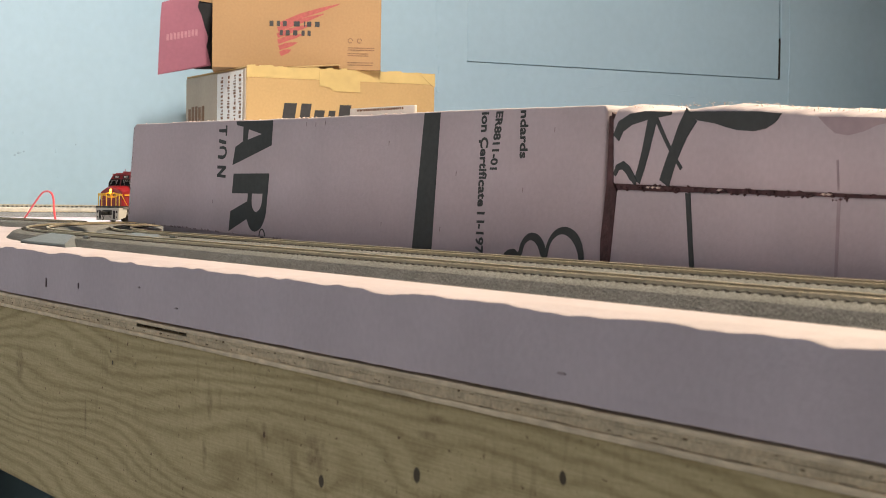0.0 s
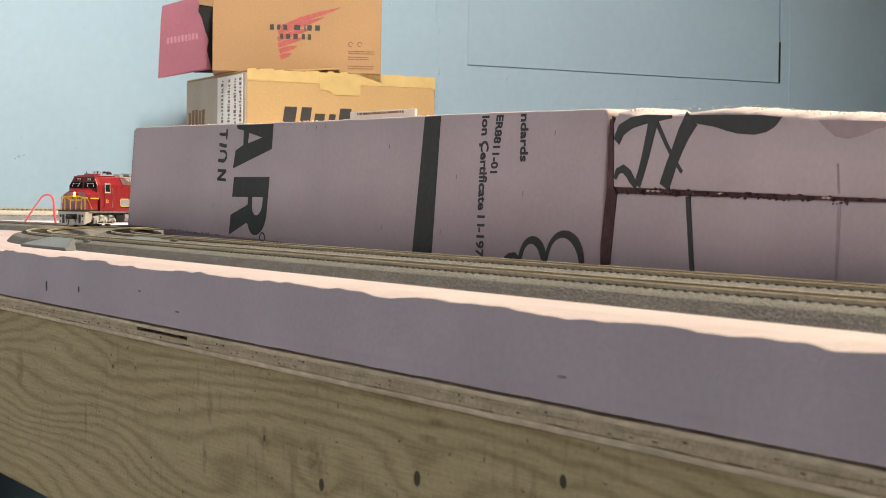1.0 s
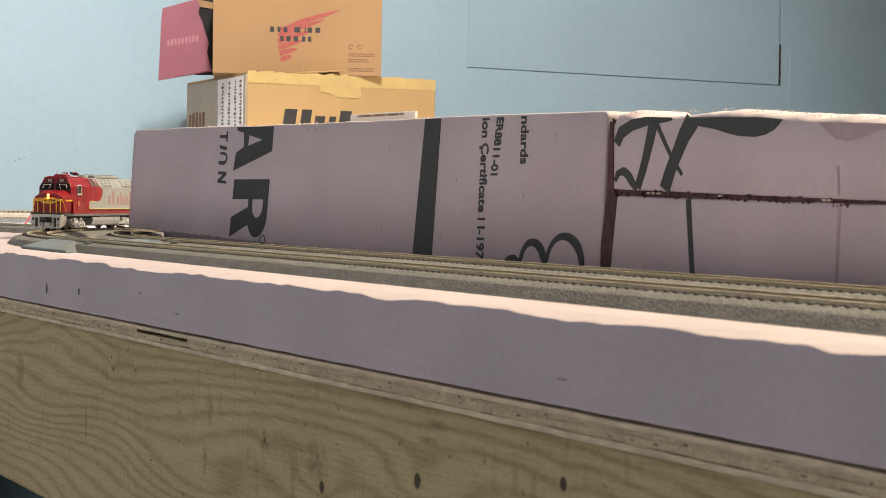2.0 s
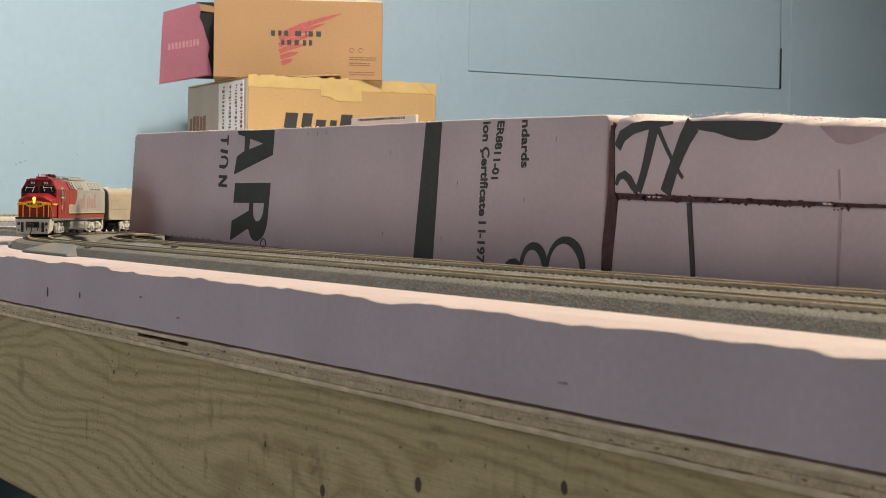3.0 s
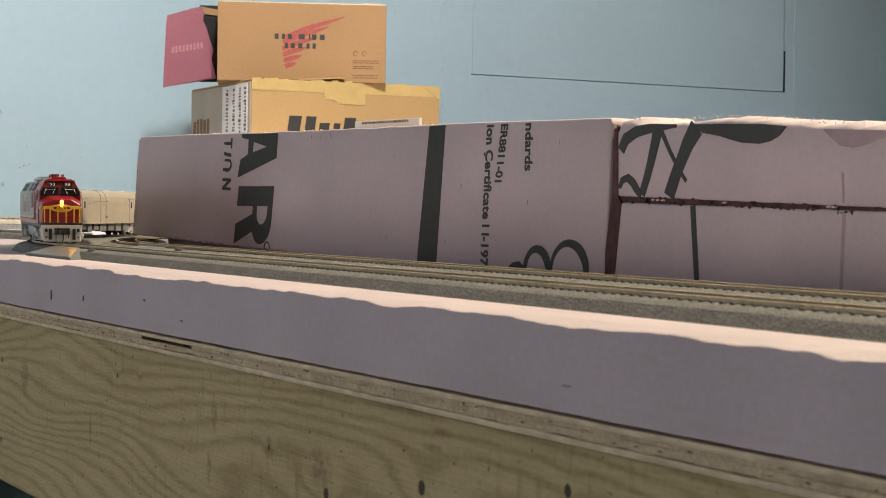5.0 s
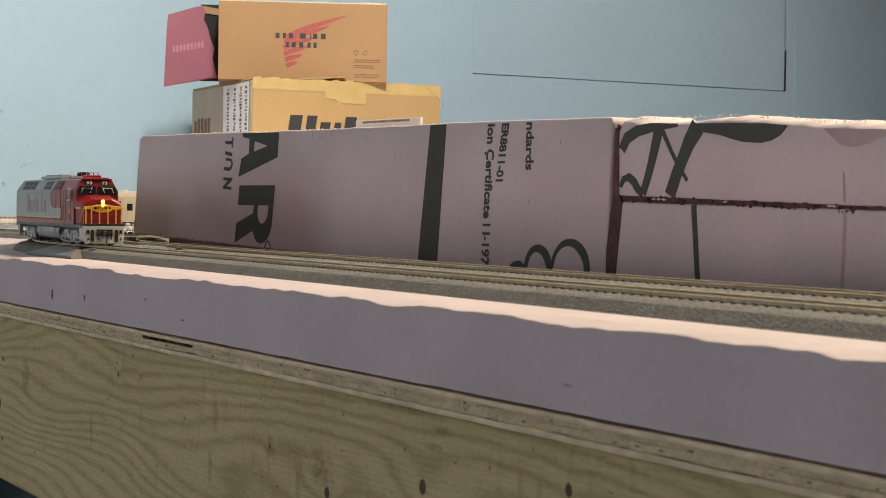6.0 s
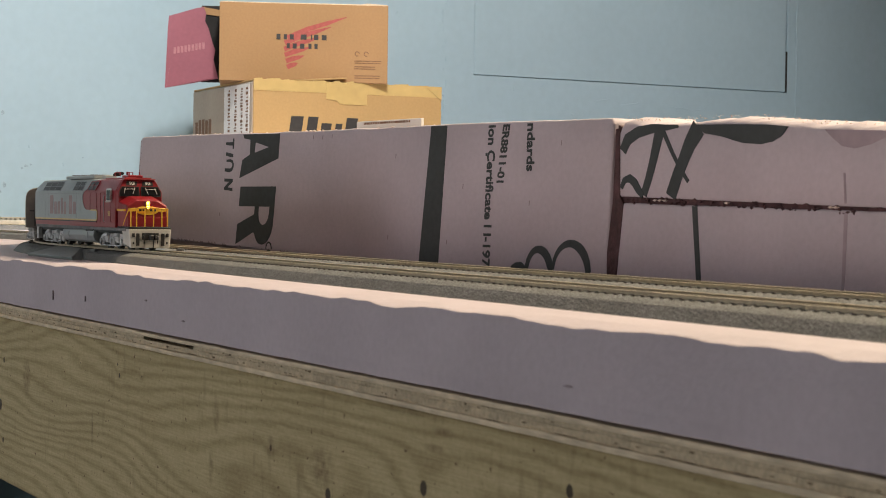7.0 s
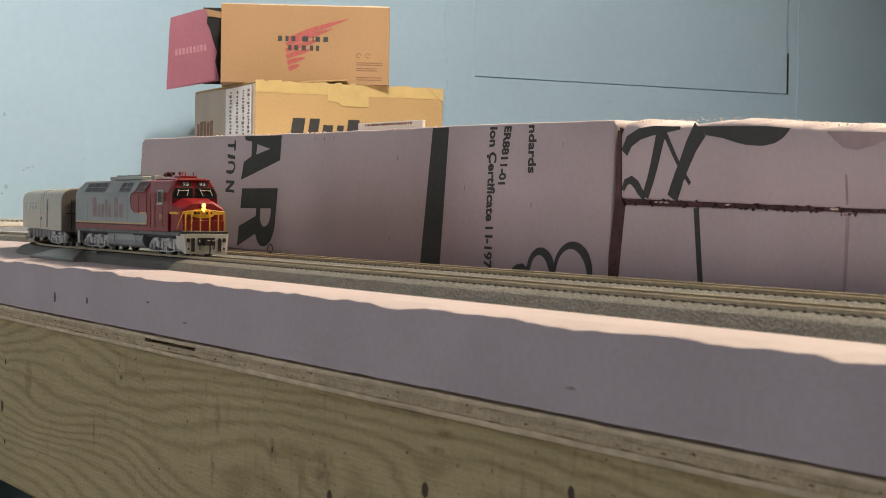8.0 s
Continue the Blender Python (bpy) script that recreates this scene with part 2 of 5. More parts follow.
def box(x0, x1, y0, y1, z0, z1, bevel=0.0, seg=2, bm=None):
    out = bm or bmesh.new()
    verts = bmesh.ops.create_cube(out, size=1)["verts"]
    for v in verts:
        v.co = ((x0 + x1) / 2 + v.co.x * (x1 - x0), (y0 + y1) / 2 + v.co.y * (y1 - y0), (z0 + z1) / 2 + v.co.z * (z1 - z0))
    if bevel:
        edges = list({e for v in verts for e in v.link_edges})
        bmesh.ops.bevel(out, geom=edges, offset=bevel, segments=seg, affect="EDGES", profile=0.5)
    return out


def loft(rings, bm=None, bevel=0.0):
    """Rings of equally many 3D points, joined one to the next and capped at both ends."""
    out = bm or bmesh.new()
    rows = [[out.verts.new(p) for p in ring] for ring in rings]
    n = len(rows[0])
    for a, b in zip(rows, rows[1:]):
        for i in range(n):
            out.faces.new((a[i], a[(i + 1) % n], b[(i + 1) % n], b[i]))
    out.faces.new(rows[0])
    out.faces.new(rows[-1])
    if bevel:
        edges = list({e for r in rows for v in r for e in v.link_edges})
        bmesh.ops.bevel(out, geom=edges, offset=bevel, segments=2, affect="EDGES", profile=0.5)
    return out


def plate(points, y0, y1, bm=None):
    """A flat plate with an outline in x and z, from y0 to y1."""
    return loft([[(x, y0, z) for x, z in points], [(x, y1, z) for x, z in points]], bm)


def cylinder(a, b, r, n=12, bm=None, r2=None):
    out = bm or bmesh.new()
    a, b = Vector(a), Vector(b)
    turn = (b - a).to_track_quat("Z", "Y").to_matrix().to_4x4()
    m = Matrix.Translation((a + b) / 2) @ turn
    bmesh.ops.create_cone(out, cap_ends=True, segments=n, radius1=r, radius2=r if r2 is None else r2, depth=(b - a).length, matrix=m)
    return out


def tube(points, r, n=6, bm=None):
    out = bm or bmesh.new()
    pts = [Vector(p) for p in points]
    rows = []
    for i, p in enumerate(pts):
        d = (pts[min(i + 1, len(pts) - 1)] - pts[max(i - 1, 0)]).normalized()
        q = d.to_track_quat("Z", "Y")
        rows.append([p + q @ Vector((r * math.cos(2 * math.pi * k / n), r * math.sin(2 * math.pi * k / n), 0)) for k in range(n)])
    return loft(rows, out)


def ribbon(points, widths, y0, y1, bm=None):
    """A brush stroke in x and z: a strip of changing width along points."""
    pts = [Vector(p) for p in points]
    left, right = [], []
    for i, p in enumerate(pts):
        d = (pts[min(i + 1, len(pts) - 1)] - pts[max(i - 1, 0)]).normalized()
        side = Vector((-d.y, d.x)) * widths[i] / 2
        left.append(p + side)
        right.append(p - side)
    rows = [[(a.x, y0, a.y), (a.x, y1, a.y), (b.x, y1, b.y), (b.x, y0, b.y)] for a, b in zip(left, right)]
    return loft(rows, bm)


def arc(cx, cz, rx, rz, a0, a1, n=12):
    return [(cx + rx * math.cos(math.radians(a0 + (a1 - a0) * i / n)), cz + rz * math.sin(math.radians(a0 + (a1 - a0) * i / n))) for i in range(n + 1)]


def lettering(name, body, mat, parent, place, width=None, height=None, fat=0.0, cut=None, label="", thick=0.0002):
    """Raised letters; place maps the text's x (along), y (up) and z (out) into the parent's space. They are stretched to width and height."""
    cu = bpy.data.curves.new(name, "FONT")
    cu.body, cu.size, cu.offset, cu.resolution_u = body, 1.0, fat, 3
    tmp = new(name + "_source", cu)
    me = bpy.data.meshes.new_from_object(tmp.evaluated_get(bpy.context.evaluated_depsgraph_get()))
    bpy.data.objects.remove(tmp)
    bm = bmesh.new()
    bm.from_mesh(me)
    bpy.data.meshes.remove(me)
    xs, ys = [v.co.x for v in bm.verts], [v.co.y for v in bm.verts]
    kx = width / (max(xs) - min(xs)) if width else height / (max(ys) - min(ys))
    ky = height / (max(ys) - min(ys)) if height else kx
    x0, y0 = min(xs), min(ys)
    for v in bm.verts:
        v.co = ((v.co.x - x0) * kx, (v.co.y - y0) * ky, 0)
    ext = bmesh.ops.extrude_face_region(bm, geom=bm.faces[:])
    for g in ext["geom"]:
        if isinstance(g, bmesh.types.BMVert):
            g.co.z += thick
    for f in bm.faces:
        f.smooth = False
    if cut:
        bmesh.ops.bisect_plane(bm, geom=bm.verts[:] + bm.edges[:] + bm.faces[:], plane_co=(cut, 0, 0), plane_no=(-1, 0, 0), clear_outer=True)
    bmesh.ops.transform(bm, matrix=place, verts=bm.verts[:])
    return part(name, bm, mat, parent, label)


# ---- the room ----
def room():
    bm = box(-3.17, -3.05, -3.2, 1.407, -0.92, 1.5)
    box(-3.17, -3.05, 2.221, 3.4, -0.92, 1.5, bm=bm)
    box(-3.17, -3.05, 1.407, 2.221, -0.92, 0.3125, bm=bm)
    box(-3.17, -3.05, 1.407, 2.221, 1.15, 1.5, bm=bm)
    wall = tagged(part("wall_west", bm, WALL), "pale blue painted wall with a flush hatch", "wall", kind="structure")
    rng = random.Random(4)
    bm = bmesh.new()
    pts = []
    for i in range(60):
        z = 0.24 + 0.018 * i
        pts.append((-3.0495, 2.246 + rng.uniform(-0.0015, 0.0015), z))
    tube(pts, 0.0013, 6, bm)
    part("paint_ridge", bm, WALL, wall)
    bm = bmesh.new()
    z = 0.20
    while z < 0.62:
        l = rng.uniform(0.004, 0.02)
        y = 1.338 + rng.uniform(-0.004, 0.004)
        tube([(-3.0502, y, z), (-3.0496, y + rng.uniform(-0.002, 0.002), z + l / 2), (-3.0502, y, z + l)], 0.0016, 5, bm)
        z += l + rng.uniform(0.002, 0.016)
    part("rough_seam", bm, WALL, wall)["kind"] = "stuff"
    bm = bmesh.new()
    for x, z, s in [(1.72, 0.272, 0.02), (1.79, 0.266, 0.024), (1.92, 0.268, 0.025), (1.96, 0.262, 0.02), (2.08, 0.255, 0.02), (1.31, 0.26, 0.02), (1.33, 0.245, 0.016)]:
        cylinder((-3.0508, x - s, z), (-3.0502, x + s, z + rng.uniform(-0.008, 0.008)), 0.0011, 6, bm)
    for _ in range(70):
        y, z = rng.uniform(0.35, 2.6), rng.uniform(0.05, 0.6)
        s = rng.uniform(0.0012, 0.0035)
        if 1.38 < y < 2.24 and z > 0.29:
            continue
        bmesh.ops.create_icosphere(bm, subdivisions=1, radius=s, matrix=Matrix.Translation((-3.0505, y, z)) @ Matrix.Diagonal((0.5, 1, rng.uniform(1, 2.2), 1)))
    tagged(part("paint_blister", bm, WALL), "small paint runs and blisters on the blue wall", "paint runs", kind="stuff")
    bm = bmesh.new()
    for y, z, a, b in [(0.497, 0.108, 0.004, 0.002), (0.506, 0.1105, 0.002, 0.0015), (0.459, 0.074, 0.003, 0.005), (0.452, 0.062, 0.002, 0.002), (0.49, 0.104, 0.002, 0.002), (0.60, 0.125, 0.0015, 0.001), (0.455, 0.20, 0.003, 0.004)]:
        loft([[(-3.0498, y + a * math.cos(k), z + b * math.sin(k) * (1 + 0.3 * math.cos(3 * k))) for k in [i * math.pi / 5 for i in range(10)]], [(-3.0505, y + a * math.cos(k), z + b * math.sin(k)) for k in [i * math.pi / 5 for i in range(10)]]], bm)
    part("smudge", bm, material("grey_smudge", (0.33, 0.42, 0.48), 0.7, grain=300, grain_amount=0.4), wall)["kind"] = "stuff"
    hatch = thing("access_hatch", "flush pale blue painted hatch panel in the wall", "hatch", kind="structure")
    part("panel_board", box(-3.085, -3.0515, 1.4085, 2.2165, 0.3142, 1.147, 0.0012), WALL, hatch)
    # dark strip added for the shade at the panel's lower right edge
    part("hatch_gap_shade", box(-3.06, -3.0509, 2.2172, 2.2208, 0.314, 0.405), GAP_SHADE, hatch, "dark strip painting the shade in the hatch corner gap")
    # near-black sheet that gives the hatch gap its dark
    part("backing", box(-3.165, -3.09, 1.409, 2.219, 0.3145, 1.149), SHADE_BLACK, hatch)
    # unseen walls and ceiling, assumed; they close the room and bounce light
    tagged(part("wall_north", box(-3.17, 2.6, 3.4, 3.5, -0.92, 1.5), WALL), "assumed unseen side wall in pale blue", "wall", kind="structure")
    tagged(part("wall_east", box(2.5, 2.6, -3.2, 3.4, -0.92, 1.5), WALL), "assumed unseen wall behind the camera, pale blue", "wall", kind="structure")
    # opening and frame are made up to hold the front fill lamp
    bm = box(-3.17, -1.95, -3.3, -3.2, -0.92, 1.5)
    box(0.55, 2.6, -3.3, -3.2, -0.92, 1.5, bm=bm)
    box(-1.95, 0.55, -3.3, -3.2, 0.65, 1.5, bm=bm)
    box(-1.95, 0.55, -3.3, -3.2, -0.92, -0.75, bm=bm)
    tagged(part("wall_south", bm, WALL), "assumed unseen wall with an opening added for the fill lamp", "wall", kind="structure")
    win = thing("added_window", "unseen white frame added around the fill lamp", "window", kind="structure")
    part("window_frame", box(-1.95, 0.55, -3.29, -3.25, -0.75, -0.69), WHITE, win)
    part("window_frame", box(-1.95, 0.55, -3.29, -3.25, 0.59, 0.65), WHITE, win)
    part("window_frame", box(-1.95, -1.90, -3.29, -3.25, -0.69, 0.59), WHITE, win)
    part("window_frame", box(0.50, 0.55, -3.29, -3.25, -0.69, 0.59), WHITE, win)
    tagged(part("ceiling", box(-3.17, 2.6, -3.3, 3.5, 1.5, 1.6), CEILING), "assumed unseen ceiling, off-white", "ceiling", kind="structure")
    tagged(part("floor", box(-3.17, 2.6, -3.3, 3.5, -1.02, -0.92), FLOOR_SHADE), "floor painted near-black for the shade under the bench", "floor", kind="structure")


# ---- the bench ----
def wobble(x, seed, scale):
    return noise.noise(Vector((x * scale, seed * 7.3, 0.37)))


def bench():
    x0, x1, depth = -3.04, 0.85, 2.3
    deck = thing("foam_deck", "pink foam insulation sheet with a ragged cut edge", "foam sheet")
    bm = bmesh.new()
    n = 900
    rows = []
    for i in range(n + 1):
        x = x0 + (x1 - x0) * i / n
        dip = max(0.0003, 0.0015 + 0.0020 * wobble(x, 1, 24) + 0.0012 * wobble(x, 2, 75))
        face = 0.0006 * wobble(x, 4, 6)
        rows.append([(x, depth, 0), (x, 0.03, 0), (x, 0.016, -0.1 * dip), (x, face + 0.0012, -dip),
                     (x, face, -dip - 0.0004), (x, face * 0.5, -0.03), (x, 0.0004, -0.0360 + 0.0003 * wobble(x, 6, 40)), (x, 0.012, -0.0365), (x, depth, -0.0365)])
    loft(rows, bm)
    part("sheet", bm, FOAM, deck)
    for x, z, w, h in [(-1.2459, -0.0235, 0.0016, 0.0068), (-1.1713, -0.0222, 0.001, 0.004), (-0.5698, -0.0253, 0.007, 0.0011), (-0.985, -0.026, 0.005, 0.001), (-1.05, -0.017, 0.003, 0.001)]:
        bm = plate([(x - w / 2, z - h * 0.1), (x - w * 0.2, z + h / 2), (x + w * 0.2, z + h * 0.4), (x + w / 2, z), (x + w * 0.1, z - h / 2)], -0.0009, 0.001)
        part("gouge", bm, DENT_SHADE, deck, "raised sliver painted dark for the shade in a gouge")
    ply = thing("plywood_sheet", "rough plywood sheet edge with dark core gaps", "plywood")
    layers = [(-0.0394, -0.0371, 0.0002, PLY_PALE), (-0.0416, -0.0394, 0.0010, PLY_DARK), (-0.0449, -0.0416, 0.0011, PLY_DARK), (-0.0475, -0.0449, -0.0004, PLY_PALE)]
    for k, (z0, z1, inset, mat) in enumerate(layers):
        bm = bmesh.new()
        spans = [(x0, x1)] if k != 1 else [(x0, -1.052), (-0.966, x1)]
        for a, b in spans:
            m = max(2, int((b - a) / 0.006))
            rings = []
            for i in range(m + 1):
                x = a + (b - a) * i / m
                f = -0.0015 + inset + 0.0006 * wobble(x, 10 + k, 60) + 0.0005 * wobble(x, 20 + k, 9)
                e = 0.0003 * wobble(x, 30 + k, 25)
                rings.append([(x, f, z0 + 0.00005), (x, f - 0.0003, (z0 + z1) / 2), (x, f, z1 - 0.00005 + e), (x, 0.3, z1 - 0.00005), (x, 0.3, z0 + 0.00005)])
            loft(rings, bm)
        part("veneer", bm, mat, ply)
    # raised brown slivers paint the dark inside the veneer splits
    rng = random.Random(77)
    bm = bmesh.new()
    for z, chance, low, high in ((-0.0394, 0.30, 0.004, 0.022), (-0.0405, 0.35, 0.0008, 0.003), (-0.0432, 0.45, 0.0008, 0.004), (-0.0448, 0.40, 0.004, 0.020)):
        x = -1.6
        while x < 0.3:
            l = rng.uniform(low, high)
            h = rng.uniform(0.00004, 0.00016) if high > 0.01 else rng.uniform(0.0001, 0.0005)
            if rng.random() < chance:
                zz = z + rng.uniform(-0.0004, 0.0004)
                plate([(x, zz), (x + l * 0.3, zz + h), (x + l, zz + h * 0.3), (x + l * 0.6, zz - h)], -0.0012, 0.004, bm)
            x += l + rng.uniform(0.0, 0.02)
    part("crack_shade", bm, material("crack_shade_brown", (0.19, 0.13, 0.075), 0.9, grain=100, grain_amount=0.4), ply, "brown slivers painting the dark in the veneer splits")["kind"] = "stuff"
    # recessed black strip: glue line plus the painted shadow line below the foam
    part("foam_gap_line", box(x0, x1, 0.006, 0.011, -0.0369, -0.0361), GAP_SHADE, ply, "near-black strip for glue line and painted shade under the foam")
    # block set into the veneer opening to paint its shade
    part("core_gap_shade", box(-1.055, -0.963, 0.006, 0.02, -0.0413, -0.0393), GAP_SHADE, ply, "near-black block painting the shade in the core veneer gap")
    part("sheet_core", box(x0, x1, 0.302, depth, -0.0475, -0.0368), PLY_PALE, ply)
    frame_ob = thing("workbench", "treated lumber bench frame under the plywood", "workbench")
    part("front_plank", box(x0, x1, 0.0025, 0.0405, -0.1795, -0.0478, 0.003, 3), LUMBER, frame_ob, "treated two-by-six plank with knots")
    part("rear_plank", box(x0, x1, depth - 0.04, depth, -0.1795, -0.0478, 0.003, 3), LUMBER, frame_ob)
    for x in (-2.9, -1.1, 0.75):
        for y in (0.042, depth - 0.13):
            part("post", box(x - 0.045, x + 0.045, y, y + 0.088, -0.92, -0.0478, 0.003), LUMBER, frame_ob)


# ---- track ----
ZR = 0.0095
XS, Y0, R = -1.4158, 0.0695, 0.6006
Y1, R1 = 0.146, 0.524
TIE_STEP = 0.00672


def bed_section():
    return [(-0.0275, 0.0), (-0.0222, 0.0054), (-0.0195, 0.0063), (-0.0132, 0.0076), (0.0132, 0.0076), (0.0195, 0.0063), (0.0222, 0.0054), (0.0275, 0.0)]


def rail_section(c):
    return [(c - 0.0013, 0.0070), (c - 0.0013, 0.0074), (c - 0.0004, 0.0077), (c - 0.0004, 0.0088), (c - 0.0009, 0.0091), (c - 0.0009, 0.0095),
            (c + 0.0009, 0.0095), (c + 0.0009, 0.0091), (c + 0.0004, 0.0088), (c + 0.0004, 0.0077), (c + 0.0013, 0.0074), (c + 0.0013, 0.0070)]


tie_mesh = []


def tie_data():
    if not tie_mesh:
        me = bpy.data.meshes.new("tie")
        bm = box(-0.0012, 0.0012, -0.0142, 0.0142, 0.0062, 0.00806, 0.0001, 1)
        bm.to_mesh(me)
        bm.free()
        me.materials.append(TIE)
        tie_mesh.append(me)
    return tie_mesh[0]


def straight_track(length, m, ties_apart=True, group="straight track sections"):
    t = thing("track_section", "model railway track on grey moulded roadbed", "track", m, group)
    n = int(length / 0.02)
    rng = random.Random(int(length * 1e4))
    rings = [[(length * i / n, y * (1 if abs(y) < 0.019 else 1 + rng.uniform(-0.004, 0.004)), z) for y, z in bed_section()] for i in range(n + 1)]
    part("roadbed", loft([[(x, y, z) for x, y, z in r] for r in rings]), GRAVEL, t)
    part("tie_bed", box(0.0, length, -0.0120, 0.0120, 0.0060, 0.00780), GRAVEL, t)
    for c in (-0.0092, 0.0092):
        part("rail", loft([[(0.0003, y, z) for y, z in rail_section(c)], [(length - 0.0003, y, z) for y, z in rail_section(c)]]), RAIL, t)
    count = int(length / TIE_STEP)
    if ties_apart:
        for i in range(count):
            o = new("tie", tie_data())
            o.parent = t
            o.location = (TIE_STEP * (i + 0.5), 0, 0)
    else:
        bm = bmesh.new()
        for i in range(count):
            box(TIE_STEP * (i + 0.5) - 0.0012, TIE_STEP * (i + 0.5) + 0.0012, -0.0142, 0.0142, 0.0062, 0.00806, bm=bm)
        part("tie", bm, TIE, t)["kind"] = "stuff"
    return t


def curved_track(cx, cy, r, a0, a1, group):
    """An arc of track round (cx, cy) between two angles in degrees."""
    t = thing("curved_track_section", "curved model railway track on grey moulded roadbed", "track", pose(cx, cy, 0), group)
    n = 14
    at = [math.radians(a0 + (a1 - a0) * i / n) for i in range(n + 1)]
    part("roadbed", loft([[((r + y) * math.cos(a), (r + y) * math.sin(a), z) for y, z in bed_section()] for a in at]), GRAVEL, t)
    part("tie_bed", loft([[((r + y) * math.cos(a), (r + y) * math.sin(a), z) for y, z in ((-0.0120, 0.006), (-0.0120, 0.0078), (0.0120, 0.0078), (0.0120, 0.006))] for a in at]), GRAVEL, t)
    for c in (-0.0092, 0.0092):
        part("rail", loft([[((r + y) * math.cos(a), (r + y) * math.sin(a), z) for y, z in rail_section(c)] for a in at]), RAIL, t)
    bm = bmesh.new()
    count = int(abs(math.radians(a1 - a0)) * r / TIE_STEP)
    for i in range(count):
        a = math.radians(a0 + (a1 - a0) * (i + 0.5) / count)
        m = Matrix.Rotation(a, 4, "Z")
        one = bmesh.ops.create_cube(bm, size=1)["verts"]
        for v in one:
            v.co = m @ Vector((r + v.co.x * 0.0284, v.co.y * 0.0024, 0.00713 + v.co.z * 0.00186))
    part("tie", bm, TIE, t)["kind"] = "stuff"
    return t


def ramp(m):
    t = thing("rerailer_ramp", "grey plastic re-railing ramp beside the track", "ramp", m, "re-railer ramps")
    bm = loft([[(0.0, 0.0, 0.0), (0.122, 0.0, 0.0), (0.094, 0.027, 0.0), (0.012, 0.027, 0.0)],
               [(0.001, 0.0005, 0.0022), (0.117, 0.0005, 0.0022), (0.075, 0.021, 0.0086), (0.016, 0.021, 0.0086)]])
    bmesh.ops.bevel(bm, geom=bm.edges[:], offset=0.0004, segments=1, affect="EDGES")
    part("plate", bm, RAMP, t)
    part("guide", box(0.100, 0.112, 0.0200, 0.0225, 0.003, 0.0082, 0.0003, 1), RAMP, t)
    return t


def railway():
    cy = Y0 + R
    for k in range(8):
        straight_track(0.2286, pose(XS + 0.2286 * k, Y0, 0), ties_apart=0 < k < 5)
        straight_track(0.2286, pose(XS + 0.2286 * k, Y1, 0), ties_apart=0 < k < 4)
    for k in range(9):
        curved_track(XS, cy, R, -90 - 22.5 * k, -112.5 - 22.5 * k, "outer curve sections")
        curved_track(XS, cy, R1, -90 - 22.5 * k, -112.5 - 22.5 * k, "inner curve sections")
    ramp(pose(-1.418, 0.030, 0))
    ramp(pose(-1.432, 0.1065, 0))
    straight_track(1.035, pose(-2.93, 0.078, 0, 0, 0, 8.9), ties_apart=False, group="spur")
    straight_track(0.46, pose(-2.785, 0.275, 0, 0, 0, 90), ties_apart=False, group="wall-side track")
    tier = thing("foam_tier", "thin cream foam strip along the blue wall", "foam strip")
    part("strip", box(-3.045, -2.855, 0.0, 0.74, 0.0, 0.0140, 0.001, 1), TIMBER_STRIP, tier)
    for x in (-2.975, -2.957):
        part("rail", box(x - 0.001, x + 0.001, 0.0, 0.74, 0.0164, 0.0184), RAIL, tier)
    bm = bmesh.new()
    for i in range(92):
        box(-2.984, -2.948, 0.004 + 0.008 * i, 0.0078 + 0.008 * i, 0.0138, 0.0165, bm=bm)
    # ties in a paler grey-brown than the other track
    part("tie", bm, material("pale_tie", (0.34, 0.30, 0.25), 0.8, grain=300, grain_amount=0.2), tier)["kind"] = "stuff"
    pts = [(-2.35, 0.302, 0.001), (-2.30, 0.297, 0.016), (-2.25, 0.292, 0.031), (-2.21, 0.288, 0.0405), (-2.175, 0.286, 0.0410), (-2.155, 0.284, 0.034), (-2.14, 0.281, 0.016), (-2.125, 0.279, 0.001)]
    smooth = []
    for i in range(len(pts) - 1):
        p0, p1, p2, p3 = (Vector(pts[min(max(i + j, 0), len(pts) - 1)]) for j in (-1, 0, 1, 2))
        for s in range(5):
            u = s / 5
            smooth.append(0.5 * (2 * p1 + (p2 - p0) * u + (2 * p0 - 5 * p1 + 4 * p2 - p3) * u * u + (3 * p1 - p0 - 3 * p2 + p3) * u ** 3))
    smooth.append(Vector(pts[-1]))
    wire = thing("feeder_wire", "bare loop of red wire beside the track", "wire")
    part("sheath", tube(smooth, 0.0013, 8), WIRE_RED, wire)


# ---- foam walls with printed faces ----
FACE = -0.00035   # printed shapes stand this far out of a foam face


def block_profile(u0, u1, top, bottom, seed, rough):
    n = int((u1 - u0) / 0.003)
    up = []
    for i in range(n + 1):
        u = u0 + (u1 - u0) * i / n
        z = top(u) + rough * wobble(u, seed, 30) + rough * 0.6 * wobble(u, seed + 1, 110)
        edge = min(u - u0, u1 - u)
        if edge < 0.004:
            z -= 0.004 * (1 - edge / 0.004) ** 2
        up.append((u, z))
    return up, [(u, bottom(u)) for u, _ in up]


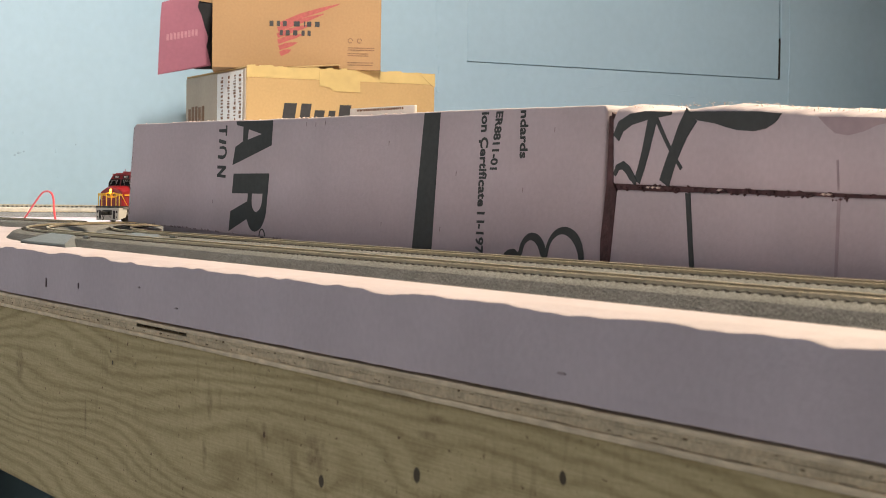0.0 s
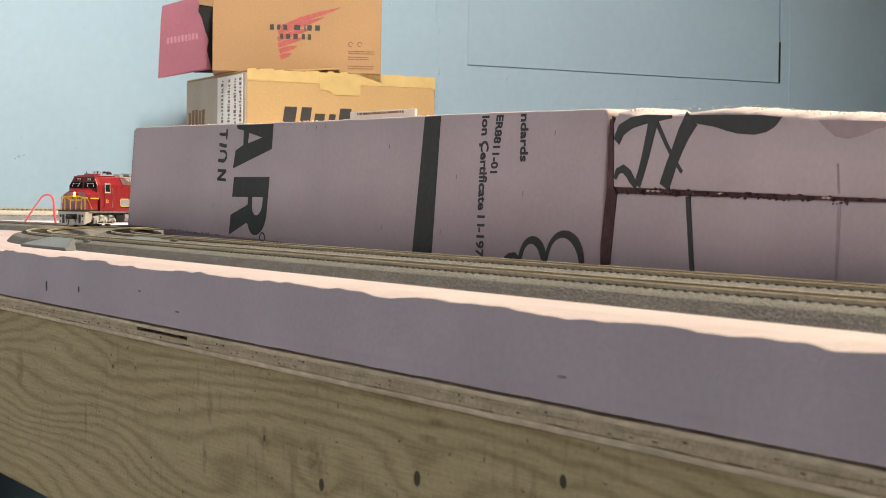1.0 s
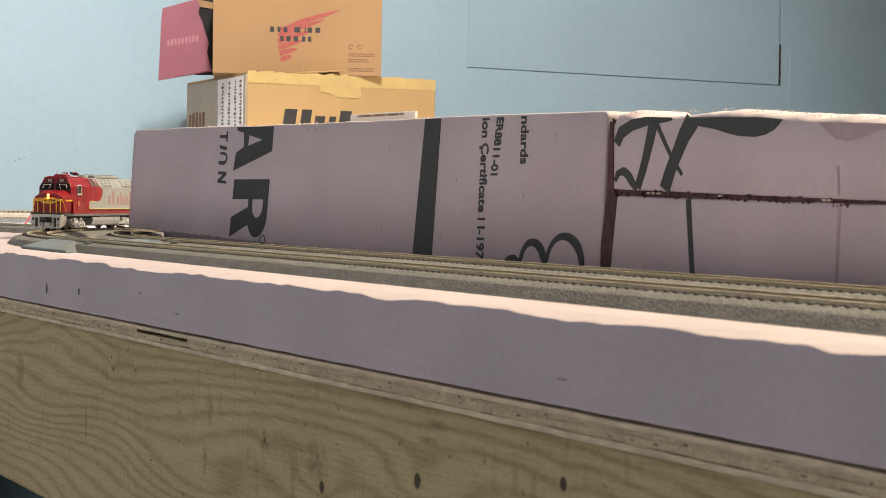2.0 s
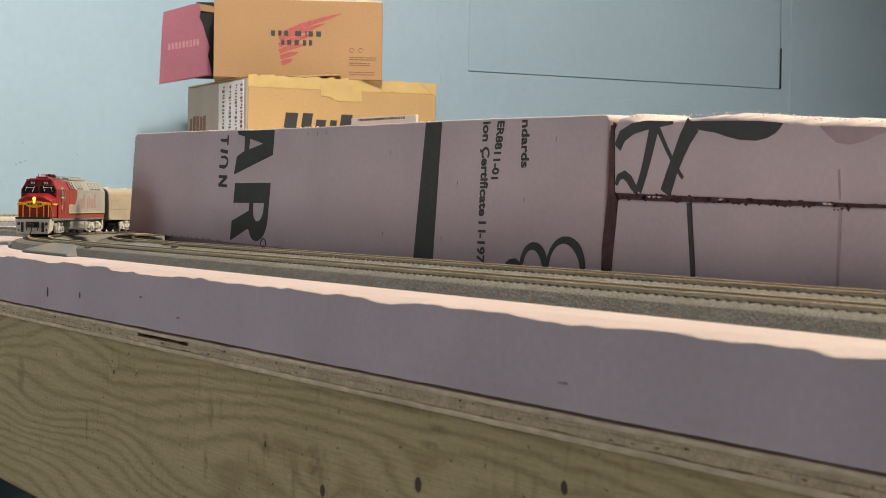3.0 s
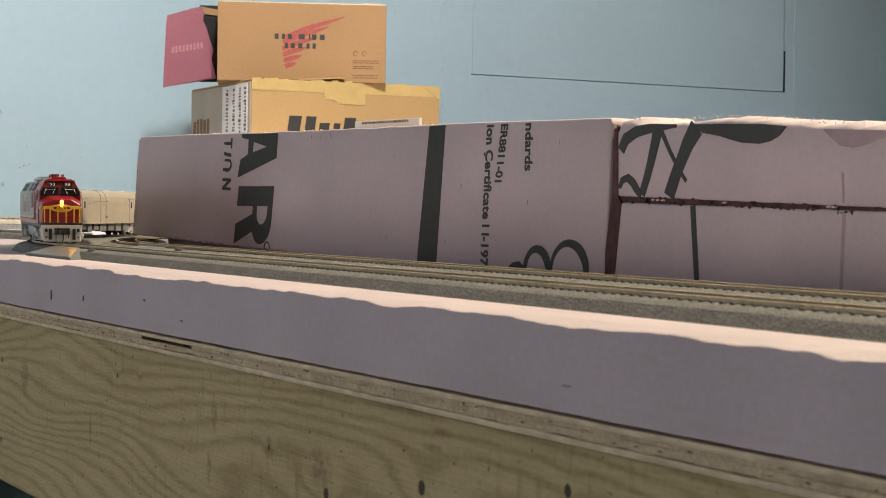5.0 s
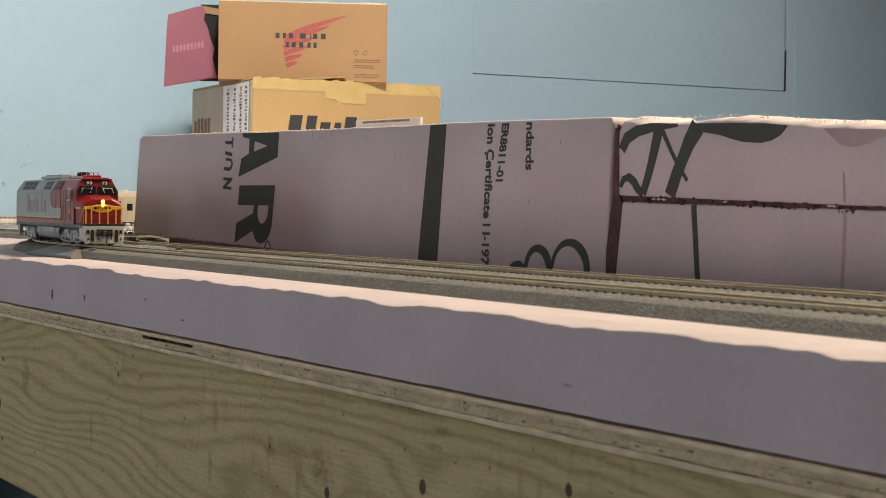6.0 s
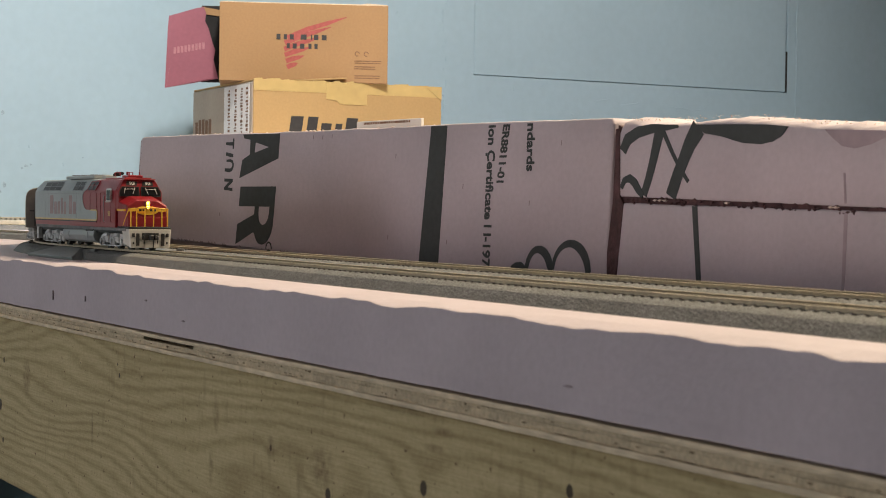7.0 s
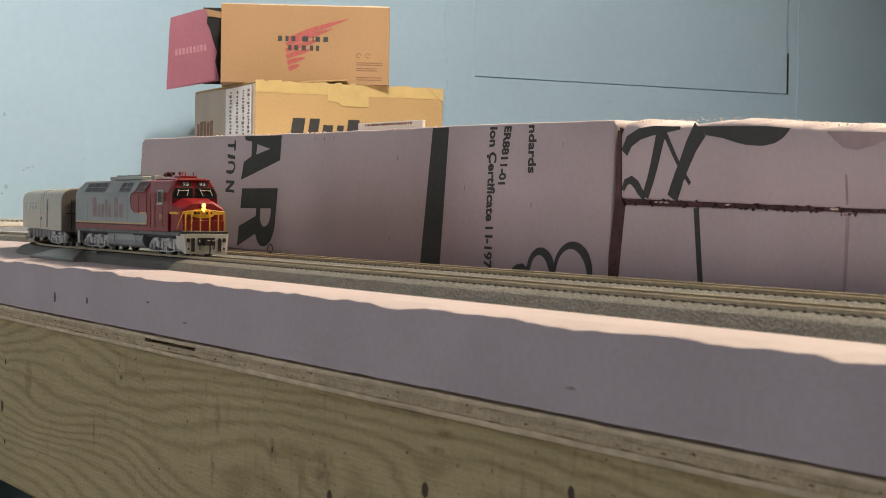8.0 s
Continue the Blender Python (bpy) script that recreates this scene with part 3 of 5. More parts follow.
def foam_block(name, label, m, u0, u1, top, bottom, seed, rough=0.0005, lean=0.0, thick=0.05, torn=0.0):
    t = thing(name, label, "foam block", m, "foam wall blocks")
    up, low = block_profile(u0, u1, top, bottom, seed, rough)
    rings = []
    for (u, z), (_, zb) in zip(up, low):
        slant = lean * (1 - 0.6 * (u - u0) / (u1 - u0))
        s = slant * (z - 0.11)
        sb = slant * (zb - 0.11)
        rise = torn * (0.75 + 0.6 * wobble(u, seed + 5, 28) + 0.35 * wobble(u, seed + 6, 90))
        rise = max(0.0002, rise)
        rings.append([(u + sb, 0.0008, zb), (u + sb, 0, zb + 0.001), (u + s, 0, z - 0.0014), (u + s, 0.0006, z - 0.0004), (u + s, 0.0018, z + rise * 0.35),
                      (u + s, 0.006 + 2 * torn, z + rise), (u + s, thick, z + rise), (u + sb, thick, zb)])
    ob = part("foam", loft(rings), FOAM, t)
    for f in ob.data.polygons:
        f.use_smooth = True
    return t


def down_text(u, z, lean=0.12, proud=0.0001):
    """Text that runs downwards with its feet towards smaller u; leaning as the print does."""
    return Matrix(((-lean, 1, 0, u), (0, 0, -1, -proud), (-1, 0, 0, z), (0, 0, 0, 1)))


def glyph(outlines, place, parent, name, label, holes=()):
    """A printed letter from closed outlines; place maps letter units into the block's face."""
    cu = bpy.data.curves.new(name, "CURVE")
    cu.dimensions, cu.fill_mode, cu.extrude = "2D", "BOTH", 0.0003
    for pts in list(outlines) + list(holes):
        sp = cu.splines.new("POLY")
        sp.points.add(len(pts) - 1)
        sp.use_cyclic_u = True
        for q, (x, y) in zip(sp.points, pts):
            q.co = (x, y, 0, 1)
    tmp = new(name + "_source", cu)
    me = bpy.data.meshes.new_from_object(tmp.evaluated_get(bpy.context.evaluated_depsgraph_get()))
    bpy.data.objects.remove(tmp)
    bm = bmesh.new()
    bm.from_mesh(me)
    bpy.data.meshes.remove(me)
    bmesh.ops.remove_doubles(bm, verts=bm.verts[:], dist=1e-6)
    for v in bm.verts:
        u, z = place(v.co.x, v.co.y)
        v.co = (u, -0.0001 - v.co.z, z)
    return part(name, bm, PRINT, parent, label)


def big_letters(parent):
    """Two heavy condensed capitals that read downwards; letter units: x along the word, y up, height 1."""
    def upper(x, y):
        return 0.2095 + 0.068 * y - 0.05 * 0.046 * x, 0.1075 - 0.0395 * x
    a_shape = [(0.0, 0.0), (0.09, 0.03), (0.13, 0.20), (0.46, 0.20), (0.58, 0.0), (0.99, -0.06), (0.57, 0.94), (0.02, 0.96)]
    a_hole = [(0.19, 0.335), (0.43, 0.315), (0.31, 0.69)]
    glyph([a_shape], upper, parent, "large_lettering", "large grey printed letter", [a_hole])

    def lower(x, y):
        return 0.2055 + 0.0645 * y - 0.0085 * x, 0.0606 - 0.0515 * x
    r_shape = [(0.0, 0.0), (0.0, 0.98)] + [(0.61, 0.99)] + arc(0.63, 0.73, 0.37, 0.26, 84, -60, 12) + [(0.79, 0.47), (1.01, 0.0), (0.66, 0.0), (0.48, 0.455), (0.345, 0.455), (0.345, 0.0)]
    r_hole = [(0.345, 0.56), (0.345, 0.86), (0.47, 0.86)] + arc(0.47, 0.715, 0.19, 0.145, 70, -70, 8) + [(0.47, 0.565)]
    glyph([r_shape], lower, parent, "large_lettering", "large grey printed letter", [r_hole])


def broken_word(parent):
    """The small word beside them, with strokes missing where the ink did not take."""
    def stroke(points, width):
        part("printed_stroke", ribbon([(0.1755 + 0.0165 * y - 0.10 * 0.047 * x, 0.1043 - 0.047 * x) for x, y in points], width, FACE, 0.0003), PRINT, parent)
    stroke([(0.0, 0.97), (0.10, 0.98), (0.20, 0.97)], [0.0019, 0.0023, 0.0018])
    stroke([(0.09, 0.14), (0.10, 0.5), (0.10, 0.95)], [0.0022, 0.0030, 0.0032])
    stroke([(0.29, 0.20), (0.315, 0.6), (0.33, 1.0)], [0.0030, 0.0034, 0.0030])
    stroke([(0.425, 0.30), (0.425, 0.75), (0.445, 0.95), (0.49, 1.06), (0.545, 1.05), (0.595, 0.93), (0.615, 0.7), (0.60, 0.16)], [0.0020, 0.0026, 0.0026, 0.0022, 0.0022, 0.0028, 0.0034, 0.0030])
    stroke([(0.80, 0.18), (0.81, 1.12)], [0.0028, 0.0028])
    stroke([(0.81, 1.06), (0.965, 0.26)], [0.0030, 0.0030])
    stroke([(0.965, 0.18), (0.985, 1.14)], [0.0028, 0.0026])


def foam_wall():
    m1 = pose(-1.6744, 0.2181, 0, 0, 0, 6.1)
    a = foam_block("foam_block", "pink foam strip standing on edge with grey printing", m1, 0.0, 0.7160, lambda u: 0.1100 - 0.0066 * u + 0.0005 * math.sin(u * 14), lambda u: max(0.0, 0.0128 * (1 - u / 0.42)), 1, 0.0005, 0.13)
    part("shim", plate([(0.03, 0.0), (0.40, 0.0), (0.40, 0.0004), (0.03, 0.0116)], 0.018, 0.048), FOAM, a, "foam shim under the strip")
    part("printed_stripe", plate([(0.5040, 0.1062), (0.5247, 0.1060), (0.5148, 0.0008), (0.4890, 0.0008)], FACE, 0.0003), PRINT, a, "dark grey printed band")
    big_letters(a)
    broken_word(a)
    lettering("printed_lettering", "ndards", PRINT, a, down_text(0.6222, 0.1045, 0.015), 0.0340, 0.0090, 0.03, label="small grey printed letters")
    lettering("printed_lettering", "ER8811-01", PRINT, a, down_text(0.5940, 0.1046, 0.17), 0.0420, 0.0085, 0.035, label="small grey printed letters")
    lettering("printed_lettering", "ion Certificate I I-197", PRINT, a, down_text(0.5765, 0.1046, 0.06), 0.1035, 0.0096, 0.03, label="small grey printed letters")
    part("printed_mark", plate([(0.5735, 0.0845), (0.5755, 0.0845), (0.575, 0.0822), (0.5735, 0.0822)], FACE, 0.0003), PRINT, a)
    ring = ribbon(arc(0.2570, 0.0055, 0.0048, 0.0060, 0, 180, 12), [0.0011] * 13, FACE, 0.0003)
    box(0.2545, 0.2595, FACE, 0.0003, 0.0035, 0.0047, bm=ring)
    part("printed_ring", ring, PRINT, a)
    part("printed_swash", ribbon([(0.6060, 0.0008), (0.611, 0.0030), (0.617, 0.0038), (0.622, 0.0015)], [0.004, 0.005, 0.005, 0.003], FACE, 0.0003), PRINT, a)
    part("printed_swash", ribbon([(0.6225, 0.0006)] + arc(0.6370, 0.001, 0.0130, 0.0145, 165, 15, 12) + [(0.6525, 0.001)], [0.004, 0.004, 0.004, 0.004, 0.0042, 0.0045, 0.005, 0.0055, 0.006, 0.0065, 0.0068, 0.007, 0.007, 0.0065, 0.006], FACE - 0.00005, 0.0003), PRINT, a)
    part("printed_swash", ribbon([(0.6520, 0.001)] + arc(0.6720, 0.0005, 0.0190, 0.0200, 165, 5, 14) + [(0.692, 0.0006)], [0.003, 0.003, 0.003, 0.0032, 0.0035, 0.004, 0.0045, 0.005, 0.0055, 0.006, 0.0065, 0.007, 0.007, 0.0065, 0.006, 0.0055, 0.005], FACE - 0.0001, 0.0003), PRINT, a)
    for u, z in [(0.455, 0.084), (0.545, 0.06), (0.66, 0.09), (0.165, 0.035), (0.445, 0.02), (0.625, 0.048), (0.525, 0.018), (0.33, 0.102), (0.36, 0.1025), (0.345, 0.1015)]:
        part("dent", plate([(u, z - 0.0018), (u + 0.0005, z + 0.0018), (u + 0.0012, z + 0.0016), (u + 0.0006, z - 0.0016)], -0.0002, 0.0004), DENT_SHADE, a)

    # chipped left edge and crumbs along the top
    rng = random.Random(14)
    bm = bmesh.new()
    for _ in range(26):
        z = rng.uniform(0.012, 0.107)
        u = 0.13 * (z - 0.11) + rng.uniform(0.0006, 0.0030)
        k = rng.uniform(0.0005, 0.0014)
        plate([(u - k, z), (u, z + k), (u + k, z - k * 0.2), (u - k * 0.2, z - k)], -0.00025, 0.0006, bm)
    for _ in range(34):
        u = rng.uniform(0.03, 0.30)
        z = max(0.0003, 0.0128 * (1 - u / 0.42)) + rng.uniform(0.0, 0.0007)
        k = rng.uniform(0.0004, 0.0022)
        plate([(u - k, z - 0.0003), (u, z + k * 0.6), (u + k, z), (u + k * 0.5, z - 0.0008)], -0.0003, 0.0008, bm)
    part("chipped_edge", bm, DENT_SHADE, a)["kind"] = "stuff"
    bm = bmesh.new()
    for _ in range(60):
        u = rng.uniform(0.28, 0.50) if rng.random() < 0.7 else rng.uniform(0.02, 0.28)
        z = 0.1100 - 0.0066 * u + 0.0005 * math.sin(u * 14)
        k = rng.uniform(0.0006, 0.0022)
        bmesh.ops.create_icosphere(bm, subdivisions=1, radius=k * 0.6, matrix=Matrix.Translation((u, rng.uniform(0.0, 0.008), z)) @ Matrix.Diagonal((rng.uniform(0.8, 1.8), 1, 0.7, 1)))
    part("foam_crumb", bm, FOAM_CUT, a)["kind"] = "stuff"

    m2 = pose(-0.9613, 0.2943, 0, 0, 0, 1.2)

    def crest(u):
        return 0.1005 - 0.048 * u + 0.0032 * math.exp(-((u - 0.125) / 0.05) ** 2)

    b = foam_block("foam_block", "pink foam offcut with scorched cut edges, stacked on another", m2, 0.0055, 0.52, crest, lambda u: 0.0532 - 0.025 * u, 31, 0.0008, 0.03, torn=0.0056)
    c = foam_block("foam_block", "pink foam offcut with a dark drawn line", m2, 0.0060, 0.52, lambda u: 0.0490 - 0.0165 * u, lambda u: 0.0, 47, 0.0004, 0.03, thick=0.05)
    gap = thing("scorched_seam", "dark scorched foam seam between the stacked blocks", "foam seam", m2)
    n = 120
    rings = []
    for i in range(n + 1):
        u = 0.0055 + 0.513 * i / n
        zt, zb = 0.0532 - 0.025 * u + 0.0004, 0.0490 - 0.0165 * u - 0.0003
        f = 0.0014 + 0.0012 * wobble(u, 60, 60)
        rings.append([(u, f, zb), (u, f, zt), (u, 0.045, zt), (u, 0.045, zb)])
    part("burnt_foam", loft(rings), SCORCH, gap)
    rng = random.Random(11)
    bm = bmesh.new()
    for _ in range(100):
        u = rng.uniform(0.01, 0.30)
        z = 0.0525 - 0.025 * u - rng.uniform(-0.001, 0.0035)
        w, h = rng.uniform(0.0005, 0.0022), rng.uniform(0.0003, 0.0009)
        plate([(u - w, z), (u, z + h), (u + w, z + h * 0.2), (u + w * 0.2, z - h)], -0.0004, 0.001, bm)
    part("scorch_crust", bm, SCORCH, gap)["kind"] = "stuff"
    bm = bmesh.new()
    for u in (0.044, 0.049, 0.054, 0.206, 0.210, 0.115):
        plate([(u - 0.002, 0.0515 - 0.021 * u), (u, 0.0522 - 0.021 * u), (u + 0.002, 0.0516 - 0.021 * u), (u, 0.0508 - 0.021 * u)], -0.0008, 0.0012, bm)
    part("pale_crumb", bm, FOAM_CUT, gap)["kind"] = "stuff"
    edge = thing("scorched_joint", "dark scorched upright joint between foam blocks", "foam seam", m2)
    part("burnt_foam", plate([(-0.008, 0.0), (0.0045, 0.0), (0.0075, 0.0525), (0.0072, 0.098), (0.0, 0.1005), (-0.001, 0.0525)], 0.0022, 0.03), SCORCH, edge)
    part("dark_edge", plate([(-0.0095, 0.0), (0.0035, 0.0), (0.0100, 0.0480), (0.0062, 0.0530), (0.0048, 0.098), (0.0012, 0.098), (-0.0010, 0.0525)], -0.0006, 0.0012), SCORCH, edge)
    part("printed_stroke", ribbon([(0.0480, 0.0965), (0.0445, 0.086), (0.0405, 0.074), (0.0370, 0.065), (0.0318, 0.0540)], [0.0095, 0.0085, 0.0075, 0.007, 0.0065], FACE, 0.0003), PRINT, b)
    part("printed_stroke", ribbon([(0.0870, 0.0960), (0.0785, 0.086), (0.0725, 0.076), (0.0665, 0.066), (0.0602, 0.0530)], [0.0135, 0.0115, 0.0100, 0.0100, 0.0105], FACE - 0.00005, 0.0003), PRINT, b)
    part("printed_stroke", ribbon([(0.0515, 0.0945), (0.061, 0.081), (0.069, 0.071), (0.0776, 0.0623)], [0.0035, 0.003, 0.003, 0.0025], FACE - 0.0001, 0.0003), PRINT, b)
    part("printed_stroke", ribbon([(0.0085, 0.0830), (0.0135, 0.0905), (0.025, 0.0950), (0.040, 0.0968), (0.0665, 0.0975)], [0.0075, 0.0085, 0.0075, 0.006, 0.002], FACE - 0.00015, 0.0003), PRINT, b)
    part("printed_stroke", ribbon([(0.0075, 0.0585), (0.0105, 0.0635), (0.0165, 0.0650), (0.022, 0.0620), (0.026, 0.0575), (0.031, 0.0534)], [0.0030, 0.0045, 0.0055, 0.0060, 0.0055, 0.004], FACE - 0.0002, 0.0003), PRINT, b)
    blob = [(0.083, 0.0980), (0.10, 0.0975), (0.12, 0.0970), (0.15, 0.0958), (0.1693, 0.0940), (0.1665, 0.0908), (0.1631, 0.0883), (0.1560, 0.0855), (0.1458, 0.0842), (0.1305, 0.0852), (0.120, 0.0873), (0.1093, 0.0899), (0.0929, 0.0922)]
    part("printed_blob", plate(blob, FACE - 0.00025, 0.0003), PRINT, b, "dark grey printed leaf shape")
    part("drawn_line", plate([(0.0819, 0.0470), (0.0868, 0.0470), (0.0918, 0.0), (0.0872, 0.0)], FACE, 0.0003), PRINT, c, "dark drawn upright line")
    stained = material("stained_foam", (0.40, 0.32, 0.36), 0.8, grain=90, grain_amount=0.1, stain=30, stain_amount=0.15)
    part("stain", plate([(0.200, 0.0912), (0.206, 0.0865), (0.214, 0.0815), (0.224, 0.0800), (0.236, 0.0818), (0.246, 0.0850), (0.262, 0.0870), (0.262, 0.0885), (0.23, 0.0900)], FACE * 0.6, 0.0003), stained, b, "dull pink stain along the torn edge")
    part("faint_line", plate([(0.2155, 0.0665), (0.2172, 0.0665), (0.2185, 0.0492), (0.2168, 0.0492)], FACE * 0.5, 0.0003), stained, b)
    part("faint_line", plate([(0.2168, 0.0440), (0.2196, 0.0440), (0.2180, 0.0004), (0.2156, 0.0004)], FACE * 0.5, 0.0003), stained, c, "faint drawn line")
    # torn fibres along the top
    rng = random.Random(8)
    bm = bmesh.new()
    for _ in range(320):
        u = rng.uniform(0.008, 0.34)
        z = crest(u) + rng.uniform(0.0030, 0.0056)
        y = rng.uniform(0.003, 0.014)
        s = rng.uniform(0.0003, 0.0007)
        d = Vector((rng.uniform(-1, 1), rng.uniform(-0.6, 0.6), rng.uniform(0.2, 1))).normalized() * rng.uniform(0.0005, 0.0014)
        p = Vector((u, y, z))
        q = Vector((0, s, s * 0.4))
        vs = [bm.verts.new(v) for v in (p - q, p + q, p + d, p + Vector((s, 0, 0)))]
        for f in ((0, 1, 2), (1, 3, 2), (3, 0, 2)):
            bm.faces.new([vs[i] for i in f])
    part("torn_fibre", bm, FOAM_CUT, b)["kind"] = "stuff"
    card = thing("white_card", "white printed card standing behind the foam", "card", m1 @ pose(0.318, 0.0505, 0, 0, 0, 0))
    part("sheet", box(0.0, 0.098, 0.0005, 0.0035, 0.0, 0.1175, 0.0004, 1), PAPER, card)
    bm = bmesh.new()
    rng = random.Random(3)
    x = 0.012
    while x < 0.082:
        w = rng.uniform(0.0006, 0.0022)
        box(x, x + w, 0.0001, 0.0007, 0.1145, 0.1163, bm=bm)
        x += w + rng.uniform(0.0006, 0.0016)
    part("bar_code", bm, INK_BROWN, card)


# ---- cartons by the wall ----
def big_carton():
    t = thing("large_carton", "taped kraft cardboard carton with a dark printed wordmark", "cardboard box", pose(-2.6397, 0.7526, 0, 0, 0, 85.3))
    w, d, h = 0.336, 0.338, 0.2497
    part("front_panel", box(0.0, w, 0.0, 0.004, 0.0, h - 0.003, 0.001, 1), KRAFT_PALE, t)
    part("rear_panel", box(0.0, w, d - 0.004, d, 0.0, h - 0.003, 0.001, 1), KRAFT_PALE, t)
    part("side_panel", box(-0.0015, 0.003, 0.003, d - 0.003, 0.0, h - 0.004, 0.001, 1), CARD_SHADE_SIDE, t, "cardboard side in a greyer tone that paints its shade")
    part("side_panel", box(w - 0.004, w, 0.004, d - 0.004, 0.0, h - 0.003, 0.001, 1), KRAFT_PALE, t)
    part("bottom", box(0.003, w - 0.004, 0.004, d - 0.004, 0.0, 0.004), KRAFT_PALE, t)
    part("top_flap", box(0.0, w, 0.0, d * 0.49, h - 0.003, h, 0.0008, 1), KRAFT_PALE, t)
    part("top_flap", box(0.0, w, d * 0.5, d, h - 0.003, h, 0.0008, 1), KRAFT_PALE, t)
    lift = part("loose_flap", loft([[(0.0, 0.0, 0.0), (0.080, 0.0, 0.0), (0.083, 0.05, 0.0), (0.0, 0.05, 0.0)], [(0.0, 0.0, 0.002), (0.080, 0.0, 0.002), (0.083, 0.05, 0.002), (0.0, 0.05, 0.002)]]), KRAFT_PALE, t, "lifted flap end")
    lift.matrix_basis = pose(0.082, -0.001, h, 4, -5, 0)
    # tape folded over the front edge
    bm = box(0.0, w, -0.0006, 0.0, h - 0.018, h + 0.0004)
    part("edge_tape", bm, TAPE, t, "clear yellowed tape along the edge")
    part("tape", plate([(0.126, h - 0.002), (0.198, h - 0.002), (0.199, h - 0.036), (0.150, h - 0.036), (0.145, h - 0.030), (0.126, h - 0.028)], -0.0011, -0.0006), TAPE, t, "yellowed tape patch")
    part("tape", plate([(0.0, h), (0.03, h), (0.03, h - 0.008), (0.012, h - 0.018), (0.0, h - 0.016)], -0.0012, -0.0006), TAPE, t)
    part("tape", plate([(w - 0.03, h), (w, h), (w, h - 0.022), (w - 0.008, h - 0.018)], -0.0012, -0.0006), TAPE, t)
    # wordmark as plain shapes
    z0, z1 = h - 0.094, h - 0.058
    for x, wd, hi in [(0.060, 0.026, 1.0), (0.090, 0.021, 1.0), (0.115, 0.021, 0.72), (0.140, 0.014, 0.72), (0.158, 0.024, 1.0)]:
        zt = z0 + (z1 - z0) * hi
        def slanted(x0, x1, zb, zu, bm=None):
            return plate([(x0 + 0.15 * (zb - z0), zb), (x1 + 0.15 * (zb - z0), zb), (x1 + 0.15 * (zu - z0), zu), (x0 + 0.15 * (zu - z0), zu)], -0.0005, 0.0005, bm)
        part("printed_shape", slanted(x, x + wd * 0.84, z0, zt), INK, t)
    # ragged scraps of tape along the top edge
    rng = random.Random(21)
    bm = bmesh.new()
    x = 0.0
    while x < w - 0.03:
        l = rng.uniform(0.012, 0.035)
        lip = rng.uniform(0.0008, 0.0035)
        plate([(x, h - 0.001), (x + l, h - 0.001), (x + l * rng.uniform(0.7, 1.0), h + lip), (x + l * rng.uniform(0.1, 0.3), h + lip * 0.6)], -0.0008, 0.006, bm)
        x += l + rng.uniform(0.0, 0.012)
    part("torn_tape", bm, TAPE, t, "ragged yellowed tape edge")
    # side label with rows of bars
    lab = part("side_label", box(-0.0021, -0.0015, 0.016, 0.150, h - 0.10, h - 0.006), PAPER, t, "white paper label with printed rows")
    rng = random.Random(5)
    bm = bmesh.new()
    for y in (0.022, 0.050, 0.082, 0.118):
        z = h - 0.012
        while z > h - 0.095:
            l = rng.uniform(0.0015, 0.005)
            box(-0.0025, -0.0021, y, y + rng.uniform(0.006, 0.012), z - l, z, bm=bm)
            z -= l + rng.uniform(0.0015, 0.004)
    part("label_print", bm, INK_BROWN, lab)["kind"] = "stuff"
    bm = bmesh.new()
    for y in (0.225, 0.245, 0.265, 0.285, 0.305):
        box(-0.002, -0.0015, y, y + 0.014, h - 0.082, h - 0.055 + rng.uniform(-0.008, 0.0), bm=bm)
    part("printed_bar", bm, INK_BROWN, t)
    return t


